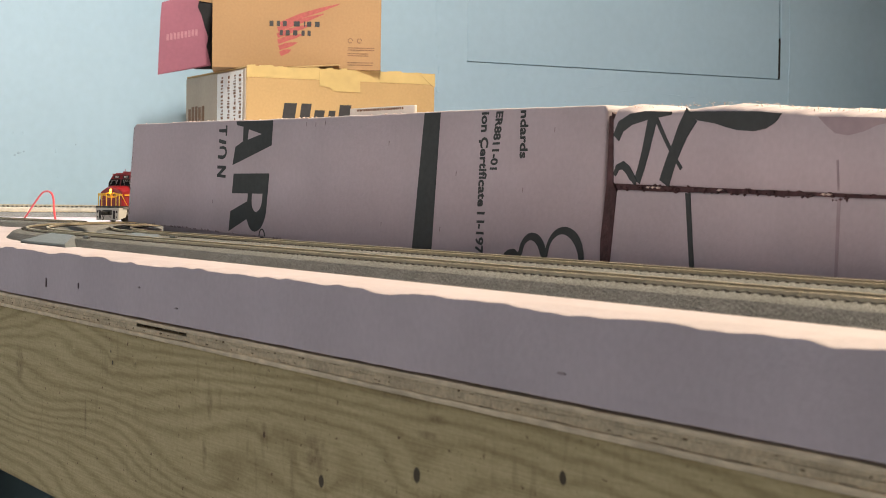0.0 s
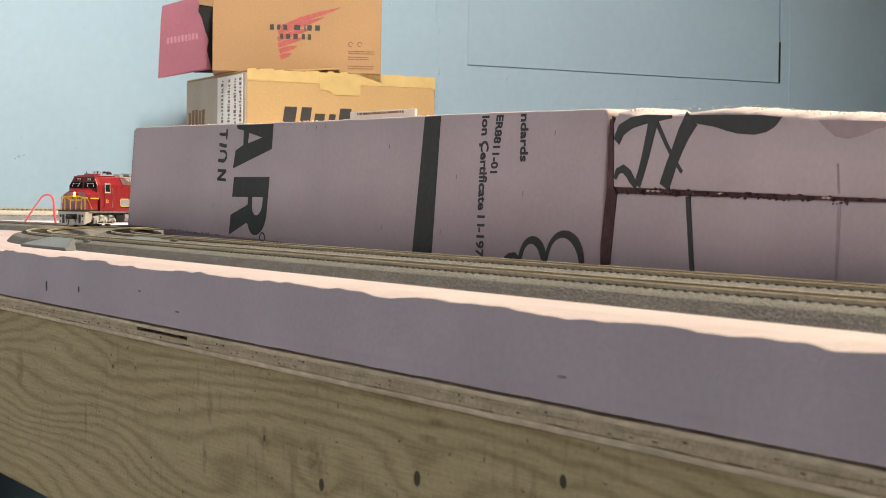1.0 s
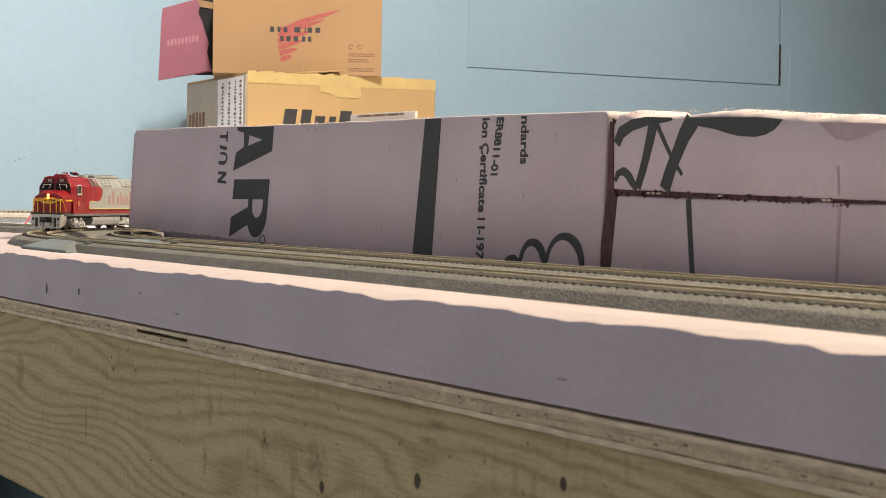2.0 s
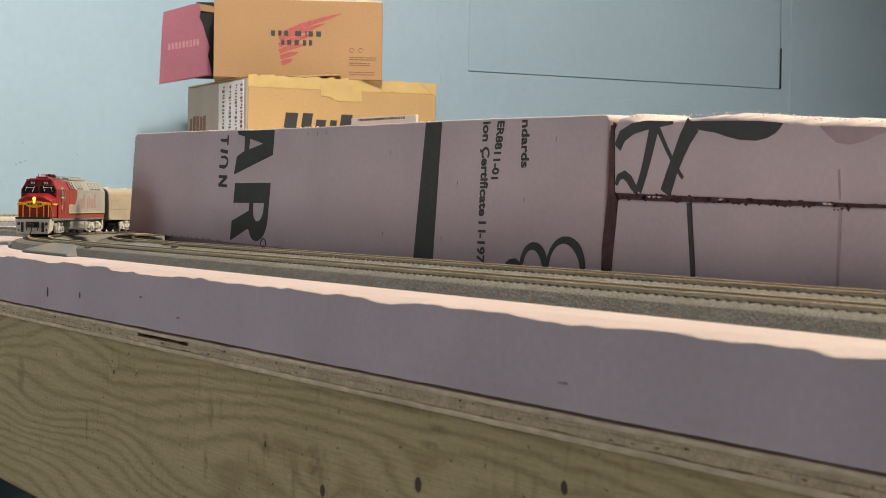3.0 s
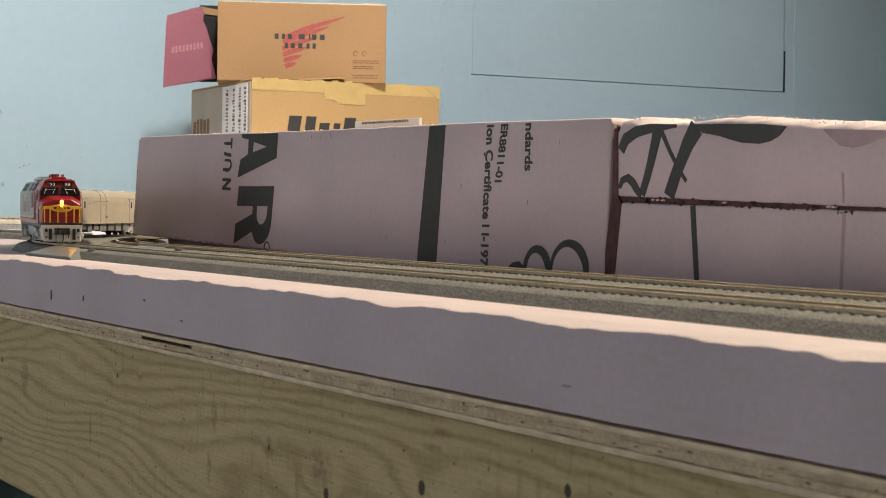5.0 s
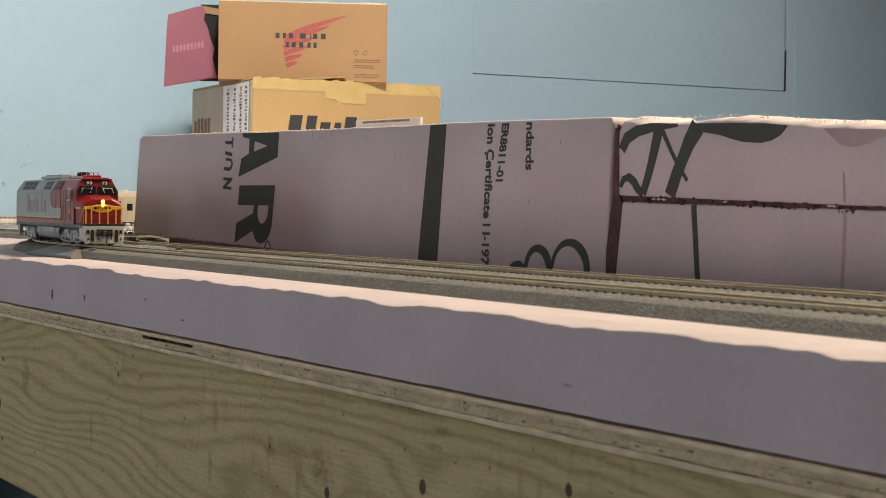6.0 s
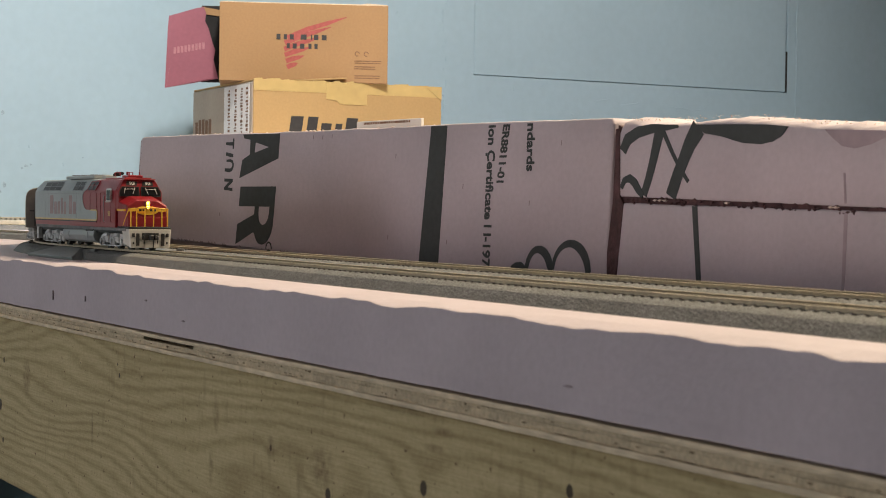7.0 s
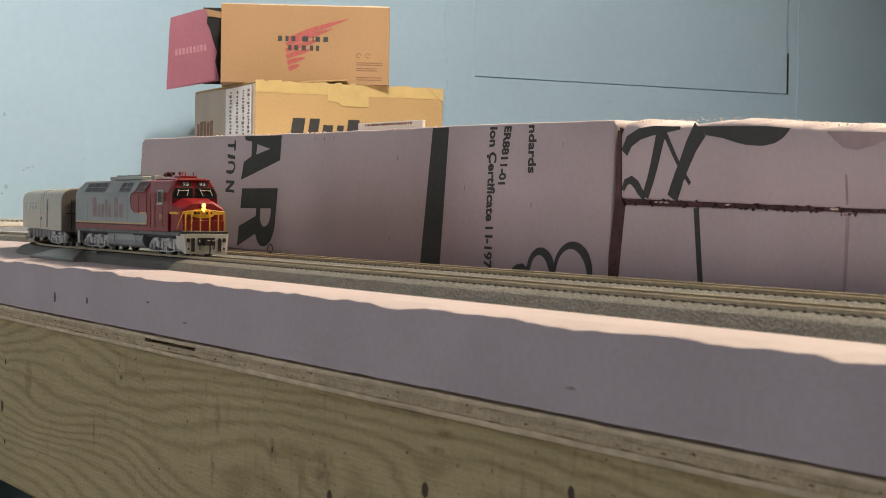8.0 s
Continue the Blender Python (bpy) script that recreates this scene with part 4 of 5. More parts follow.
def boot_box():
    t = thing("boot_box", "kraft boot box with a red open end flap, on the carton", "cardboard box", pose(-2.7160, 0.7230, 0.2505, 0, 0, 66.8))
    w, d, h = 0.2795, 0.13, 0.1300
    k = 0.0025
    part("front_panel", box(0, w, 0, k, 0, h, 0.0006, 1), KRAFT, t)
    part("back_panel", box(0, w, d - k, d, 0, h, 0.0006, 1), KRAFT, t)
    part("top_panel", box(0.0, w, k, d - k, h - k, h, 0.0004, 1), KRAFT, t)
    part("bottom_panel", box(0.0, w, k, d - k, 0, k, 0.0004, 1), KRAFT, t)
    part("end_panel", box(w - k, w, k, d - k, k, h - k, 0.0004, 1), KRAFT, t)
    part("inside", box(0.02, 0.03, k, d - k, k, h - k), SHADE_BLACK, t, "near-black panel painting the shade inside the box")
    part("top_edge", plate([(0.0, h - 0.0005), (w, h - 0.0005), (w - 0.002, h + 0.001), (w - 0.035, h + 0.0028), (w - 0.045, h + 0.0012), (0.002, h + 0.0006)], 0.0, 0.002), CARD_EDGE, t, "worn pale top edge")
    # wing-like mark, as plain red shapes
    base = [(0.112, 0.040), (0.110, 0.048), (0.108, 0.056), (0.107, 0.064), (0.108, 0.072), (0.112, 0.079)]
    for i in range(6):
        x, z = base[i]
        reach = (0.018, 0.03, 0.042, 0.058, 0.076, 0.098)[i]
        lift = (0.0, 0.002, 0.006, 0.012, 0.019, 0.0265)[i]
        part("printed_feather", ribbon([(x, z - 0.016 + 0.002 * i), (x + reach * 0.35, z - 0.013 + 0.002 * i + lift * 0.45), (x + reach * 0.7, z - 0.011 + 0.002 * i + lift * 0.8), (x + reach, z - 0.009 + 0.0025 * i + lift)], [0.0078, 0.0084, 0.0066, 0.0012], -0.0004 - 0.00002 * i, 0.0004), INK_RED, t)
    for x, wd, z in [(0.094, 0.010, 0.0700), (0.106, 0.008, 0.0700), (0.116, 0.010, 0.0700), (0.134, 0.015, 0.0700), (0.151, 0.003, 0.0700), (0.156, 0.011, 0.0700), (0.169, 0.012, 0.0700),
                     (0.111, 0.008, 0.0550), (0.121, 0.010, 0.0550), (0.133, 0.011, 0.0550), (0.147, 0.008, 0.0550), (0.157, 0.008, 0.0550)]:
        part("printed_bar", box(x, x + wd * 0.66, -0.0008, 0.0002, z, z + 0.0086), INK, t)
    for x in (0.2285, 0.2435):
        part("printed_ring", ribbon(arc(x, 0.0485, 0.0036, 0.0036, 0, 300, 12), [0.0014] * 13, -0.0004, 0.0003), INK_BROWN, t)
    rng = random.Random(2)
    bm = bmesh.new()
    for z in (0.036, 0.0325, 0.0265, 0.023, 0.0115, 0.0075):
        box(0.224, 0.224 + rng.uniform(0.034, 0.045), -0.0004, 0.0003, z, z + 0.0014, bm=bm)
    part("small_print", bm, INK_BROWN, t)
    # red end flap, swung open, with a torn edge
    flap = [(0.0, 0.0), (0.004, 0.10), (0.006, 0.1215), (0.052, 0.136), (0.064, 0.1385), (0.068, 0.128), (0.066, 0.115), (0.072, 0.103), (0.078, 0.082), (0.084, 0.066), (0.081, 0.05), (0.086, 0.030), (0.089, 0.018)]
    f = part("end_flap", plate([(x - 0.089, z) for x, z in flap], 0.0, 0.003), CARD_RED, t, "dark red printed end flap")
    f.matrix_basis = pose(-0.003, 0.072, -0.0105, 0, 0, 6)
    bm = bmesh.new()
    for i in range(9):
        box(-0.075 + 0.006 * i, -0.071 + 0.006 * i, -0.0004, 0.0002, 0.058 + 0.0012 * i, 0.069 + 0.0012 * i, bm=bm)
    part("faded_bars", bm, INK_PINK, f)
    low = part("lower_flap", plate([(-0.086, 0.001), (-0.006, 0.019), (-0.010, 0.040), (-0.082, 0.033)], -0.0022, -0.0006), CARD_RED, f)
    # made-up panel painting the dark gap between flap and box
    part("flap_shade", box(-0.032, 0.0, 0.086, 0.089, 0.002, 0.132, 0.0005, 1), SHADE_BLACK, t, "near-black panel painting the shade beside the flap")
    part("tuck_flap", plate([(-0.040, 0.119), (0.001, 0.114), (0.001, 0.1245), (-0.032, 0.130)], 0.0835, 0.0855), KRAFT, t)
    return t


# ---- the train: lengths in millimetres, x forward from the pilot, z up from the rail ----
MM = 0.001


def mm(points):
    return [tuple(c * MM for c in p) for p in points]


def mbox(x0, x1, y0, y1, z0, z1, bevel=0.0, bm=None, seg=1):
    return box(x0 * MM, x1 * MM, y0 * MM, y1 * MM, z0 * MM, z1 * MM, bevel * MM, seg, bm)


def mplate(points, y0, y1, bm=None):
    return plate([(x * MM, z * MM) for x, z in points], y0 * MM, y1 * MM, bm)


def mtube(points, r, bm=None, n=6):
    return tube(mm(points), r * MM, n, bm)


def mcyl(a, b, r, n=14, bm=None):
    return cylinder(mm([a])[0], mm([b])[0], r * MM, n, bm)


def section(x, half=17.5, low=16.0, side=43.5, shoulder=12.6, top=52.2, crown=53.4):
    return mm([(x, -half, low), (x, -half, side), (x, -shoulder, top), (x, -shoulder * 0.5, crown - 0.3), (x, 0, crown), (x, shoulder * 0.5, crown - 0.3), (x, shoulder, top), (x, half, side), (x, half, low)])


wheelsets, trucks = [], []   # what turns and swivels, for motions()


def wheelset(parent, x, z, radius):
    bm = bmesh.new()
    for s in (-1, 1):
        mcyl((0, s * 7.3, 0), (0, s * 9.9, 0), radius, 24, bm)
        mcyl((0, s * 6.8, 0), (0, s * 7.4, 0), radius + 0.7, 24, bm)
        for k in range(4):
            a = k * math.pi / 2
            mcyl((math.cos(a) * radius * 0.6, s * 9.8, math.sin(a) * radius * 0.6), (math.cos(a) * radius * 0.6, s * 10.3, math.sin(a) * radius * 0.6), radius * 0.17, 6, bm)
    mcyl((0, -10, 0), (0, 10, 0), 1.2, 8, bm)
    w = part("wheelset", bm, STEEL, parent)
    wheelsets.append((w, x * MM, z * MM, radius * MM))
    return w


def truck_frame(x, axles, radius, parent, mat):
    """A truck that swivels: two side frames and its wheelsets."""
    bm = mbox(-axles[-1] + 2, axles[-1] - 2, -5, 5, 6.5, 9.5, 0.3)
    t = part("truck", bm, BLACK, parent)
    reach = axles[-1]
    for s in (-1, 1):
        bm = bmesh.new()
        y0, y1 = sorted((s * 12.2, s * 14.4))
        beam = [(-reach - 5, 9.5), (-reach - 5, 7.5), (-reach - 2.6, 6.4)]
        for a, b in zip(axles, axles[1:]):
            mid = (a + b) / 2
            beam += [(a + 3, 6.4), (mid - 3.2, 4.6), (mid + 3.2, 4.6), (b - 3, 6.4)]
        beam += [(reach + 2.6, 6.4), (reach + 5, 7.5), (reach + 5, 9.5), (reach, 11.2), (2, 11.4), (-2, 11.4), (-reach, 11.2)]
        mplate(beam, y0, y1, bm)
        for a in axles:
            mbox(a - 2.6, a + 2.6, min(s * 13.6, s * 15.6), max(s * 13.6, s * 15.6), 3.2, 8.6, 0.5, bm)
            mcyl((a, s * 15.2, radius), (a, s * 16.8, radius), 2.0, 12, bm)
            mbox(a - 4.2, a - 3.0, min(s * 13, s * 15), max(s * 13, s * 15), 2.6, 9.2, 0.2, bm)
            mbox(a + 3.0, a + 4.2, min(s * 13, s * 15), max(s * 13, s * 15), 2.6, 9.2, 0.2, bm)
        for a, b in zip(axles, axles[1:]):
            for d in (-2, 0, 2):
                mcyl(((a + b) / 2 + d, s * 14.8, 5.0), ((a + b) / 2 + d, s * 14.8, 9.6), 0.9, 8, bm)
            mcyl(((a + b) / 2 - 4, s * 15.4, 10.6), ((a + b) / 2 + 4, s * 15.4, 10.6), 1.5, 10, bm)
        mtube([(-reach - 3, s * 16.4, 3.6), (-reach + 6, s * 16.8, 2.6), (reach - 6, s * 16.8, 2.6), (reach + 3, s * 16.4, 3.6)], 0.5, bm)
        part("side_frame", bm, mat, t)
    for a in axles:
        wheelset(t, a, radius, radius)
    trucks.append((t, parent, x * MM))
    return t


def locomotive():
    t = thing("diesel_locomotive", "red and silver model diesel locomotive, headlights lit", "model train")
    # cowl body
    ring = [section(-234.5, 17.5, 16.0, 42.6, 15.6, 46.2, 47.0), section(-225.0), section(-28.0)]
    part("body", loft(ring, bevel=0.0006), RED, t, "red and silver cowl body")
    # silver rear of the cowl, with the red front's curved edge
    for s in (-1, 1):
        y0, y1 = sorted((s * 17.4, s * 17.8))
        edge = [(-235, 21.4), (-72.0, 21.4), (-70.4, 22.6), (-70.4, 27.4), (-72.0, 28.6), (-86.0, 28.8)]
        edge += [(-95.0 - 11.5 * math.sin(math.radians(a)), 39.5 - 10.5 * math.cos(math.radians(a))) for a in range(10, 100, 12)]
        edge += [(-103.5, 43.0), (-100.0, 43.7), (-226, 43.7), (-235, 42.6)]
        part("silver_panel", mplate(edge, y0, y1), SILVER, t, "silver painted flank")
        bm = bmesh.new()
        pts = [(-235, 21.2), (-150, 21.2), (-72.0, 21.2), (-70.0, 22.4), (-70.0, 27.6), (-72.0, 28.9), (-86.0, 28.9)]
        ribbon([(x * MM, z * MM) for x, z in pts], [1.1 * MM] * len(pts), min(s * 17.6, s * 17.95) * MM, max(s * 17.6, s * 17.95) * MM, bm)
        part("yellow_line", bm, LINING, t, "yellow lining")
        bm = mbox(-235, -71, min(s * 17.6, s * 17.9), max(s * 17.6, s * 17.9), 19.6, 20.2)
        part("black_line", bm, BLACK, t)
        # side lettering as plain red shapes
        bm = bmesh.new()
        for x, wd, hi in [(-192, 10, 14.5), (-180.5, 7.5, 9.5), (-171.5, 7.5, 9.5), (-162.5, 6, 12.5), (-155, 7.5, 9.5), (-141, 9.5, 14.5), (-130, 8, 9.5)]:
            mplate([(x, 25.2), (x + wd * 0.8, 25.2), (x + wd * 0.86, 26.0), (x + wd * 0.86, 24.6 + hi), (x + wd * 0.78, 25.8 + hi), (x + 0.8, 25.8 + hi), (x, 24.8 + hi)], min(s * 17.7, s * 17.9), max(s * 17.7, s * 17.9), bm)
        part("side_bars", bm, INK_GLARE, t, "red lettering bars")
        # louvres on the shoulder
        slope = math.degrees(math.atan2(17.5 - 12.6, 52.2 - 43.5))
        for a, b, body in ((-213, -165, SILVER), (-132, -108, SILVER), (-95, -75, RED)):
            g = part("grille", mbox(a, b, -0.5, 0.35, 0.4, 8.4, 0.1), GRILLE, t, "dark air intake grille")
            g.matrix_basis = pose(0, s * 17.5 * MM, 43.5 * MM, s * slope if s > 0 else -slope, 0, 0) if s > 0 else pose(0, -17.5 * MM, 43.5 * MM, -slope, 0, 0)
            bm = bmesh.new()
            n = 2
            for i in range(n + 1):
                mbox(a - 0.4, b + 0.4, -0.65 if s < 0 else 0.2, -0.2 if s < 0 else 0.65, 0.3 + 8.0 * i / n, 0.8 + 8.0 * i / n, bm=bm)
            for i in range(int((b - a) / 17) + 2):
                x = a + (b - a) * i / (int((b - a) / 17) + 1)
                mbox(x - 0.5, x + 0.5, -0.7 if s < 0 else 0.2, -0.2 if s < 0 else 0.7, 0.3, 8.6, bm=bm)
            part("grille_frame", bm, GRILLE_SLAT if body is SILVER else RED, g)
        # doors and grab irons
        bm = bmesh.new()
        for a, b in ((-88, -72), (-63, -54)):
            for x in (a, b):
                mbox(x - 0.25, x + 0.25, min(s * 17.4, s * 17.72), max(s * 17.4, s * 17.72), 19, 42.5, bm=bm)
            mbox(a, b, min(s * 17.4, s * 17.72), max(s * 17.4, s * 17.72), 42.2, 42.7, bm=bm)
        part("door_seam", bm, material("seam_red", (0.22, 0.012, 0.018), 0.4, grain=100) if s < 0 else RED, t)
        bm = mbox(-48.5, -37.0, min(s * 17.3, s * 17.9), max(s * 17.3, s * 17.9), 35.5, 45.5, 0.3)
        part("cab_window_frame", bm, PILOT, t)
        part("cab_side_window", mbox(-47.3, -38.2, min(s * 17.6, s * 18.1), max(s * 17.6, s * 18.1), 36.6, 44.4, 0.2), WINDOW, t, "dark cab side window")
        part("arm_rest", mbox(-48.6, -36.8, min(s * 17.8, s * 18.8), max(s * 17.8, s * 18.8), 35.0, 35.8, 0.2), PILOT, t)
        for x in (-52, -35):
            part("grab_iron", mtube([(x, s * 17.5, 20), (x, s * 18.7, 20.5), (x, s * 18.7, 40), (x, s * 17.5, 40.5)], 0.28), RED if x > -40 else TRUCK, t)
        if s < 0:
            lettering("number", "93", LINING, t, Matrix(((1, 0, 0, -45 * MM), (0, 0, -1, -17.5 * MM), (0, 1, 0, 24.5 * MM), (0, 0, 0, 1))), 5.0 * MM, 4.0 * MM, 0.02)
        else:
            lettering("number", "93", LINING, t, Matrix(((-1, 0, 0, -40 * MM), (0, 0, 1, 17.5 * MM), (0, 1, 0, 24.5 * MM), (0, 0, 0, 1))), 5.0 * MM, 4.0 * MM, 0.02)
        bm = bmesh.new()
        for x in (-205, -196, -152, -121, -112):
            mbox(x - 0.2, x + 0.2, min(s * 17.7, s * 17.84), max(s * 17.7, s * 17.84), 22.5, 43.0, bm=bm)
        mbox(-205, -112, min(s * 17.7, s * 17.84), max(s * 17.7, s * 17.84), 41.8, 42.1, bm=bm)
        part("panel_seam", bm, GRILLE_SLAT, t)
        # dark grey sill paints the shaded gap under the body
        part("sill", mbox(-234, -6, min(s * 15.5, s * 17.3), max(s * 15.5, s * 17.3), 13.8, 16.2, 0.2), UNDER, t)
        # mirror-like deflector beside the cab
        part("wind_deflector", mbox(-35.6, -35.0, min(s * 17.6, s * 19.4), max(s * 17.6, s * 19.4), 37, 44, 0.1), PILOT, t)
    # silver roof and shoulders behind the red
    bm = bmesh.new()
    for s in (-1, 1):
        a = mm([(-224.6, s * 17.55, 43.5), (-101.0, s * 17.55, 43.5), (-84.0, s * 12.75, 52.3), (-224.6, s * 12.75, 52.3)])
        b = mm([(-224.6, s * 17.80, 43.6), (-101.0, s * 17.80, 43.6), (-84.0, s * 12.95, 52.55), (-224.6, s * 12.95, 52.55)])
        loft([a, b], bm)
    loft([section(-235.2, 17.75, 42.0, 42.9, 15.8, 46.5, 47.3), section(-224.7, 17.75, 42.0, 43.8, 12.9, 52.5, 53.7)], bm)
    loft([section(-225.0, 12.7, 51.0, 52.3, 8, 53.2, 53.7), section(-84.0, 12.7, 51.0, 52.3, 8, 53.2, 53.7)], bm)
    part("silver_roof", bm, SILVER, t, "silver roof and shoulders")
    part("rear_panel", mbox(-235.0, -234.4, -16.8, 16.8, 16.5, 43), SILVER, t)
    # cab front
    face = [mm([(-28.2, -17.5, 30), (-28.2, -17.5, 43.5), (-28.2, -12.6, 52.3), (-28.2, 12.6, 52.3), (-28.2, 17.5, 43.5), (-28.2, 17.5, 30)]),
            mm([(-22.0, -17.0, 30), (-22.6, -17.0, 43.0), (-25.0, -12.4, 52.0), (-25.0, 12.4, 52.0), (-22.6, 17.0, 43.0), (-22.0, 17.0, 30)])]
    part("cab_front", loft(face, bevel=0.0005), RED, t, "red cab front")
    part("visor", mbox(-28, -23.6, -12.4, 12.4, 52.0, 53.0, 0.3), RED, t)
    tilt = math.degrees(math.atan2(2.4, 9.0))
    for s in (-1, 1):
        m = pose(-22.5 * MM, 0, 40 * MM, 0, -tilt * 0.9, 0)
        out = [(1.3, 0.2), (15.6, 0.2), (15.6, 3.4), (13.8, 6.6), (1.3, 6.6)]
        rim = [(0.7, -0.4), (16.2, -0.4), (16.2, 3.7), (14.2, 7.2), (0.7, 7.2)]
        w = part("windscreen_frame", loft([mm([(0.12, s * y, z) for y, z in rim]), mm([(0.42, s * y, z) for y, z in rim])]), BLACK, t)
        w.matrix_basis = m
        w = part("windscreen", loft([mm([(0.3, s * y, z) for y, z in out]), mm([(0.62, s * y, z) for y, z in out])]), WINDOW, t, "dark windscreen")
        w.matrix_basis = m
        part("wiper", mtube([(0.9, s * 4, 6.4), (1.0, s * 6.0, 1.2)], 0.17), WHITE, w)
        part("wiper", mtube([(0.9, s * 4.2, 5.2), (0.95, s * 12.6, 5.0)], 0.17), WHITE, w)
        part("wiper", mtube([(0.9, s * 11.5, 5.9), (1.0, s * 13.0, 1.4)], 0.17), WHITE, w)
        nb = part("number_board", loft([mm([(0.15, s * y, z) for y, z in [(2.0, 7.9), (10.6, 7.9), (10.6, 10.0), (9.8, 11.3), (2.0, 11.3)]]), mm([(0.6, s * y, z) for y, z in [(2.2, 8.0), (10.4, 8.0), (10.4, 9.9), (9.7, 11.2), (2.2, 11.2)]])]), BLACK, t, "black number board")
        nb.matrix_basis = m
        lettering("number", "93", WHITE, nb, Matrix(((0, 0, 1, 0.62 * MM), (1, 0, 0, (s * 6.2 - 2.2) * MM), (0, 1, 0, 8.4 * MM), (0, 0, 0, 1))), 4.4 * MM, 2.5 * MM, 0.02)
    # nose
    def nose(x, half, low, side, flat, top):
        return mm([(x, -half, low), (x, -half, side), (x, -flat, top), (x, flat, top), (x, half, side), (x, half, low)])
    part("nose", loft([nose(-24, 17.0, 17.2, 35.6, 9.5, 40.2), nose(-9.0, 15.8, 17.2, 33.2, 8.2, 37.6), nose(-7.2, 15.0, 17.2, 32.2, 7.6, 36.4)], bevel=0.0005), RED, t, "red full-width nose")
    part("nose_rim", loft([nose(-24.1, 17.2, 35.2, 35.8, 9.6, 40.4), nose(-23.3, 17.2, 35.2, 35.8, 9.6, 40.4)]), material("bright_red_rim", (0.52, 0.03, 0.04), 0.3, grain=120), t)
    band = bmesh.new()
    mbox(-7.3, -6.85, -15.0, 15.0, 28.6, 30.4, bm=band)
    for s in (-1, 1):
        mbox(-26, -9, min(s * 16.0, s * 17.15), max(s * 16.0, s * 17.15), 28.6, 30.2, bm=band)
    part("yellow_band", band, YELLOW, t, "yellow nose band")
    oval = [(-6.75 * MM, 9.0 * MM * math.cos(a), (29.4 + 3.4 * math.sin(a)) * MM) for a in [2 * math.pi * i / 24 for i in range(24)]]
    ov = part("nose_emblem", loft([[(x - 0.0004, y, z) for x, y, z in oval], oval]), YELLOW, t, "yellow oval emblem")
    bm = bmesh.new()
    for y, wd in ((-6.6, 2.0), (-3.8, 1.6), (2.2, 1.6), (4.6, 2.0)):
        mbox(-6.8, -6.55, y, y + wd, 28.7, 30.3, bm=bm)
    part("emblem_bars", bm, INK, ov)
    part("headlight_housing", mbox(-7.2, -6.0, -2.1, 2.1, 30.2, 36.4, 0.4), RED, t)
    for z in (31.9, 34.7):
        part("headlight", mcyl((-6.3, 0, z), (-5.94, 0, z), 1.05, 16), LAMP_GLOW, t, "lit warm headlight")
        # rings added to keep the headlight glow off the nose
        hood = bmesh.new()
        for x, r in ((-5.95, 1.35), (-5.55, 1.35), (-5.15, 1.35)):
            mtube([(x, r * math.cos(k * math.pi / 10), z + r * math.sin(k * math.pi / 10)) for k in range(21)], 0.27, hood)
        part("glow_shield", hood, PILOT, t, "pale rim added to keep glow off the nose")
    part("nose_lift_bar", mtube([(-9, 6.0, 35.9), (-8.0, 6.2, 36.4), (-7.5, 11, 34.4), (-8.6, 11.2, 33.9)], 0.22), PILOT, t)
    # deck, pilot and coupler
    part("deck", mbox(-26, -0.6, -16.6, 16.6, 15.4, 17.3, 0.3), BLACK, t)
    part("deck_face", mbox(-7.0, -5.6, -15.2, 15.2, 17.2, 24.5, 0.2), RED, t)
    pil = [mm([(-0.8, -15.2, 1.6), (-0.8, -16.8, 15.4), (-0.8, 16.8, 15.4), (-0.8, 15.2, 1.6)]), mm([(0.3, -14.6, 1.6), (0.0, -16.2, 15.4), (0.0, 16.2, 15.4), (0.3, 14.6, 1.6)])]
    p = part("pilot", loft(pil, bevel=0.0002), PILOT, t, "pale silver pilot plate")
    for s in (-1, 1):
        part("pilot_side", loft([mm([(-0.9, s * 16.6, 15.3), (-14, s * 16.9, 15.3), (-12, s * 16.2, 5.0), (-0.9, s * 15.0, 1.8)]), mm([(-0.9, s * 15.8, 15.3), (-14, s * 16.1, 15.3), (-12, s * 15.4, 5.0), (-0.9, s * 14.2, 1.8)])]), PILOT, p)
        part("step_well", mbox(0.1, 0.55, min(s * 8.4, s * 11.0), max(s * 8.4, s * 11.0), 3.2, 12.4, 0.1), BLACK, p, "dark step opening")
        part("mu_hose", mtube([(0.6, s * 5.6, 11), (1.6, s * 5.6, 10), (1.8, s * 5.2, 6.5), (1.0, s * 5.0, 4.5)], 0.4), BLACK, p)
        part("pilot_slot", mbox(0.1, 0.5, min(s * 12.0, s * 14.2), max(s * 12.0, s * 14.2), 9.6, 12.4, 0.1), BLACK, p)
        part("rivet_hole", mbox(0.15, 0.5, min(s * 12.4, s * 13.6), max(s * 12.4, s * 13.6), 4.4, 6.0, 0.1), BLACK, p)
    part("coupler_pocket", mbox(0.1, 0.7, -6.4, 6.4, 7.4, 12.8, 0.2), BLACK, p)
    bm = mbox(0, 6.0, -1.3, 1.3, 8.3, 10.9, 0.3)
    mbox(4.6, 8.0, -2.9, 0.4, 7.6, 11.4, 0.6, bm)
    mbox(5.6, 8.4, 0.6, 2.6, 7.8, 11.2, 0.6, bm)
    mtube([(5.8, 0.4, 7.8), (6.4, 0.4, 4.0), (7.4, -0.4, 1.6)], 0.5, bm)
    part("coupler", bm, BLACK, p, "black knuckle coupler")
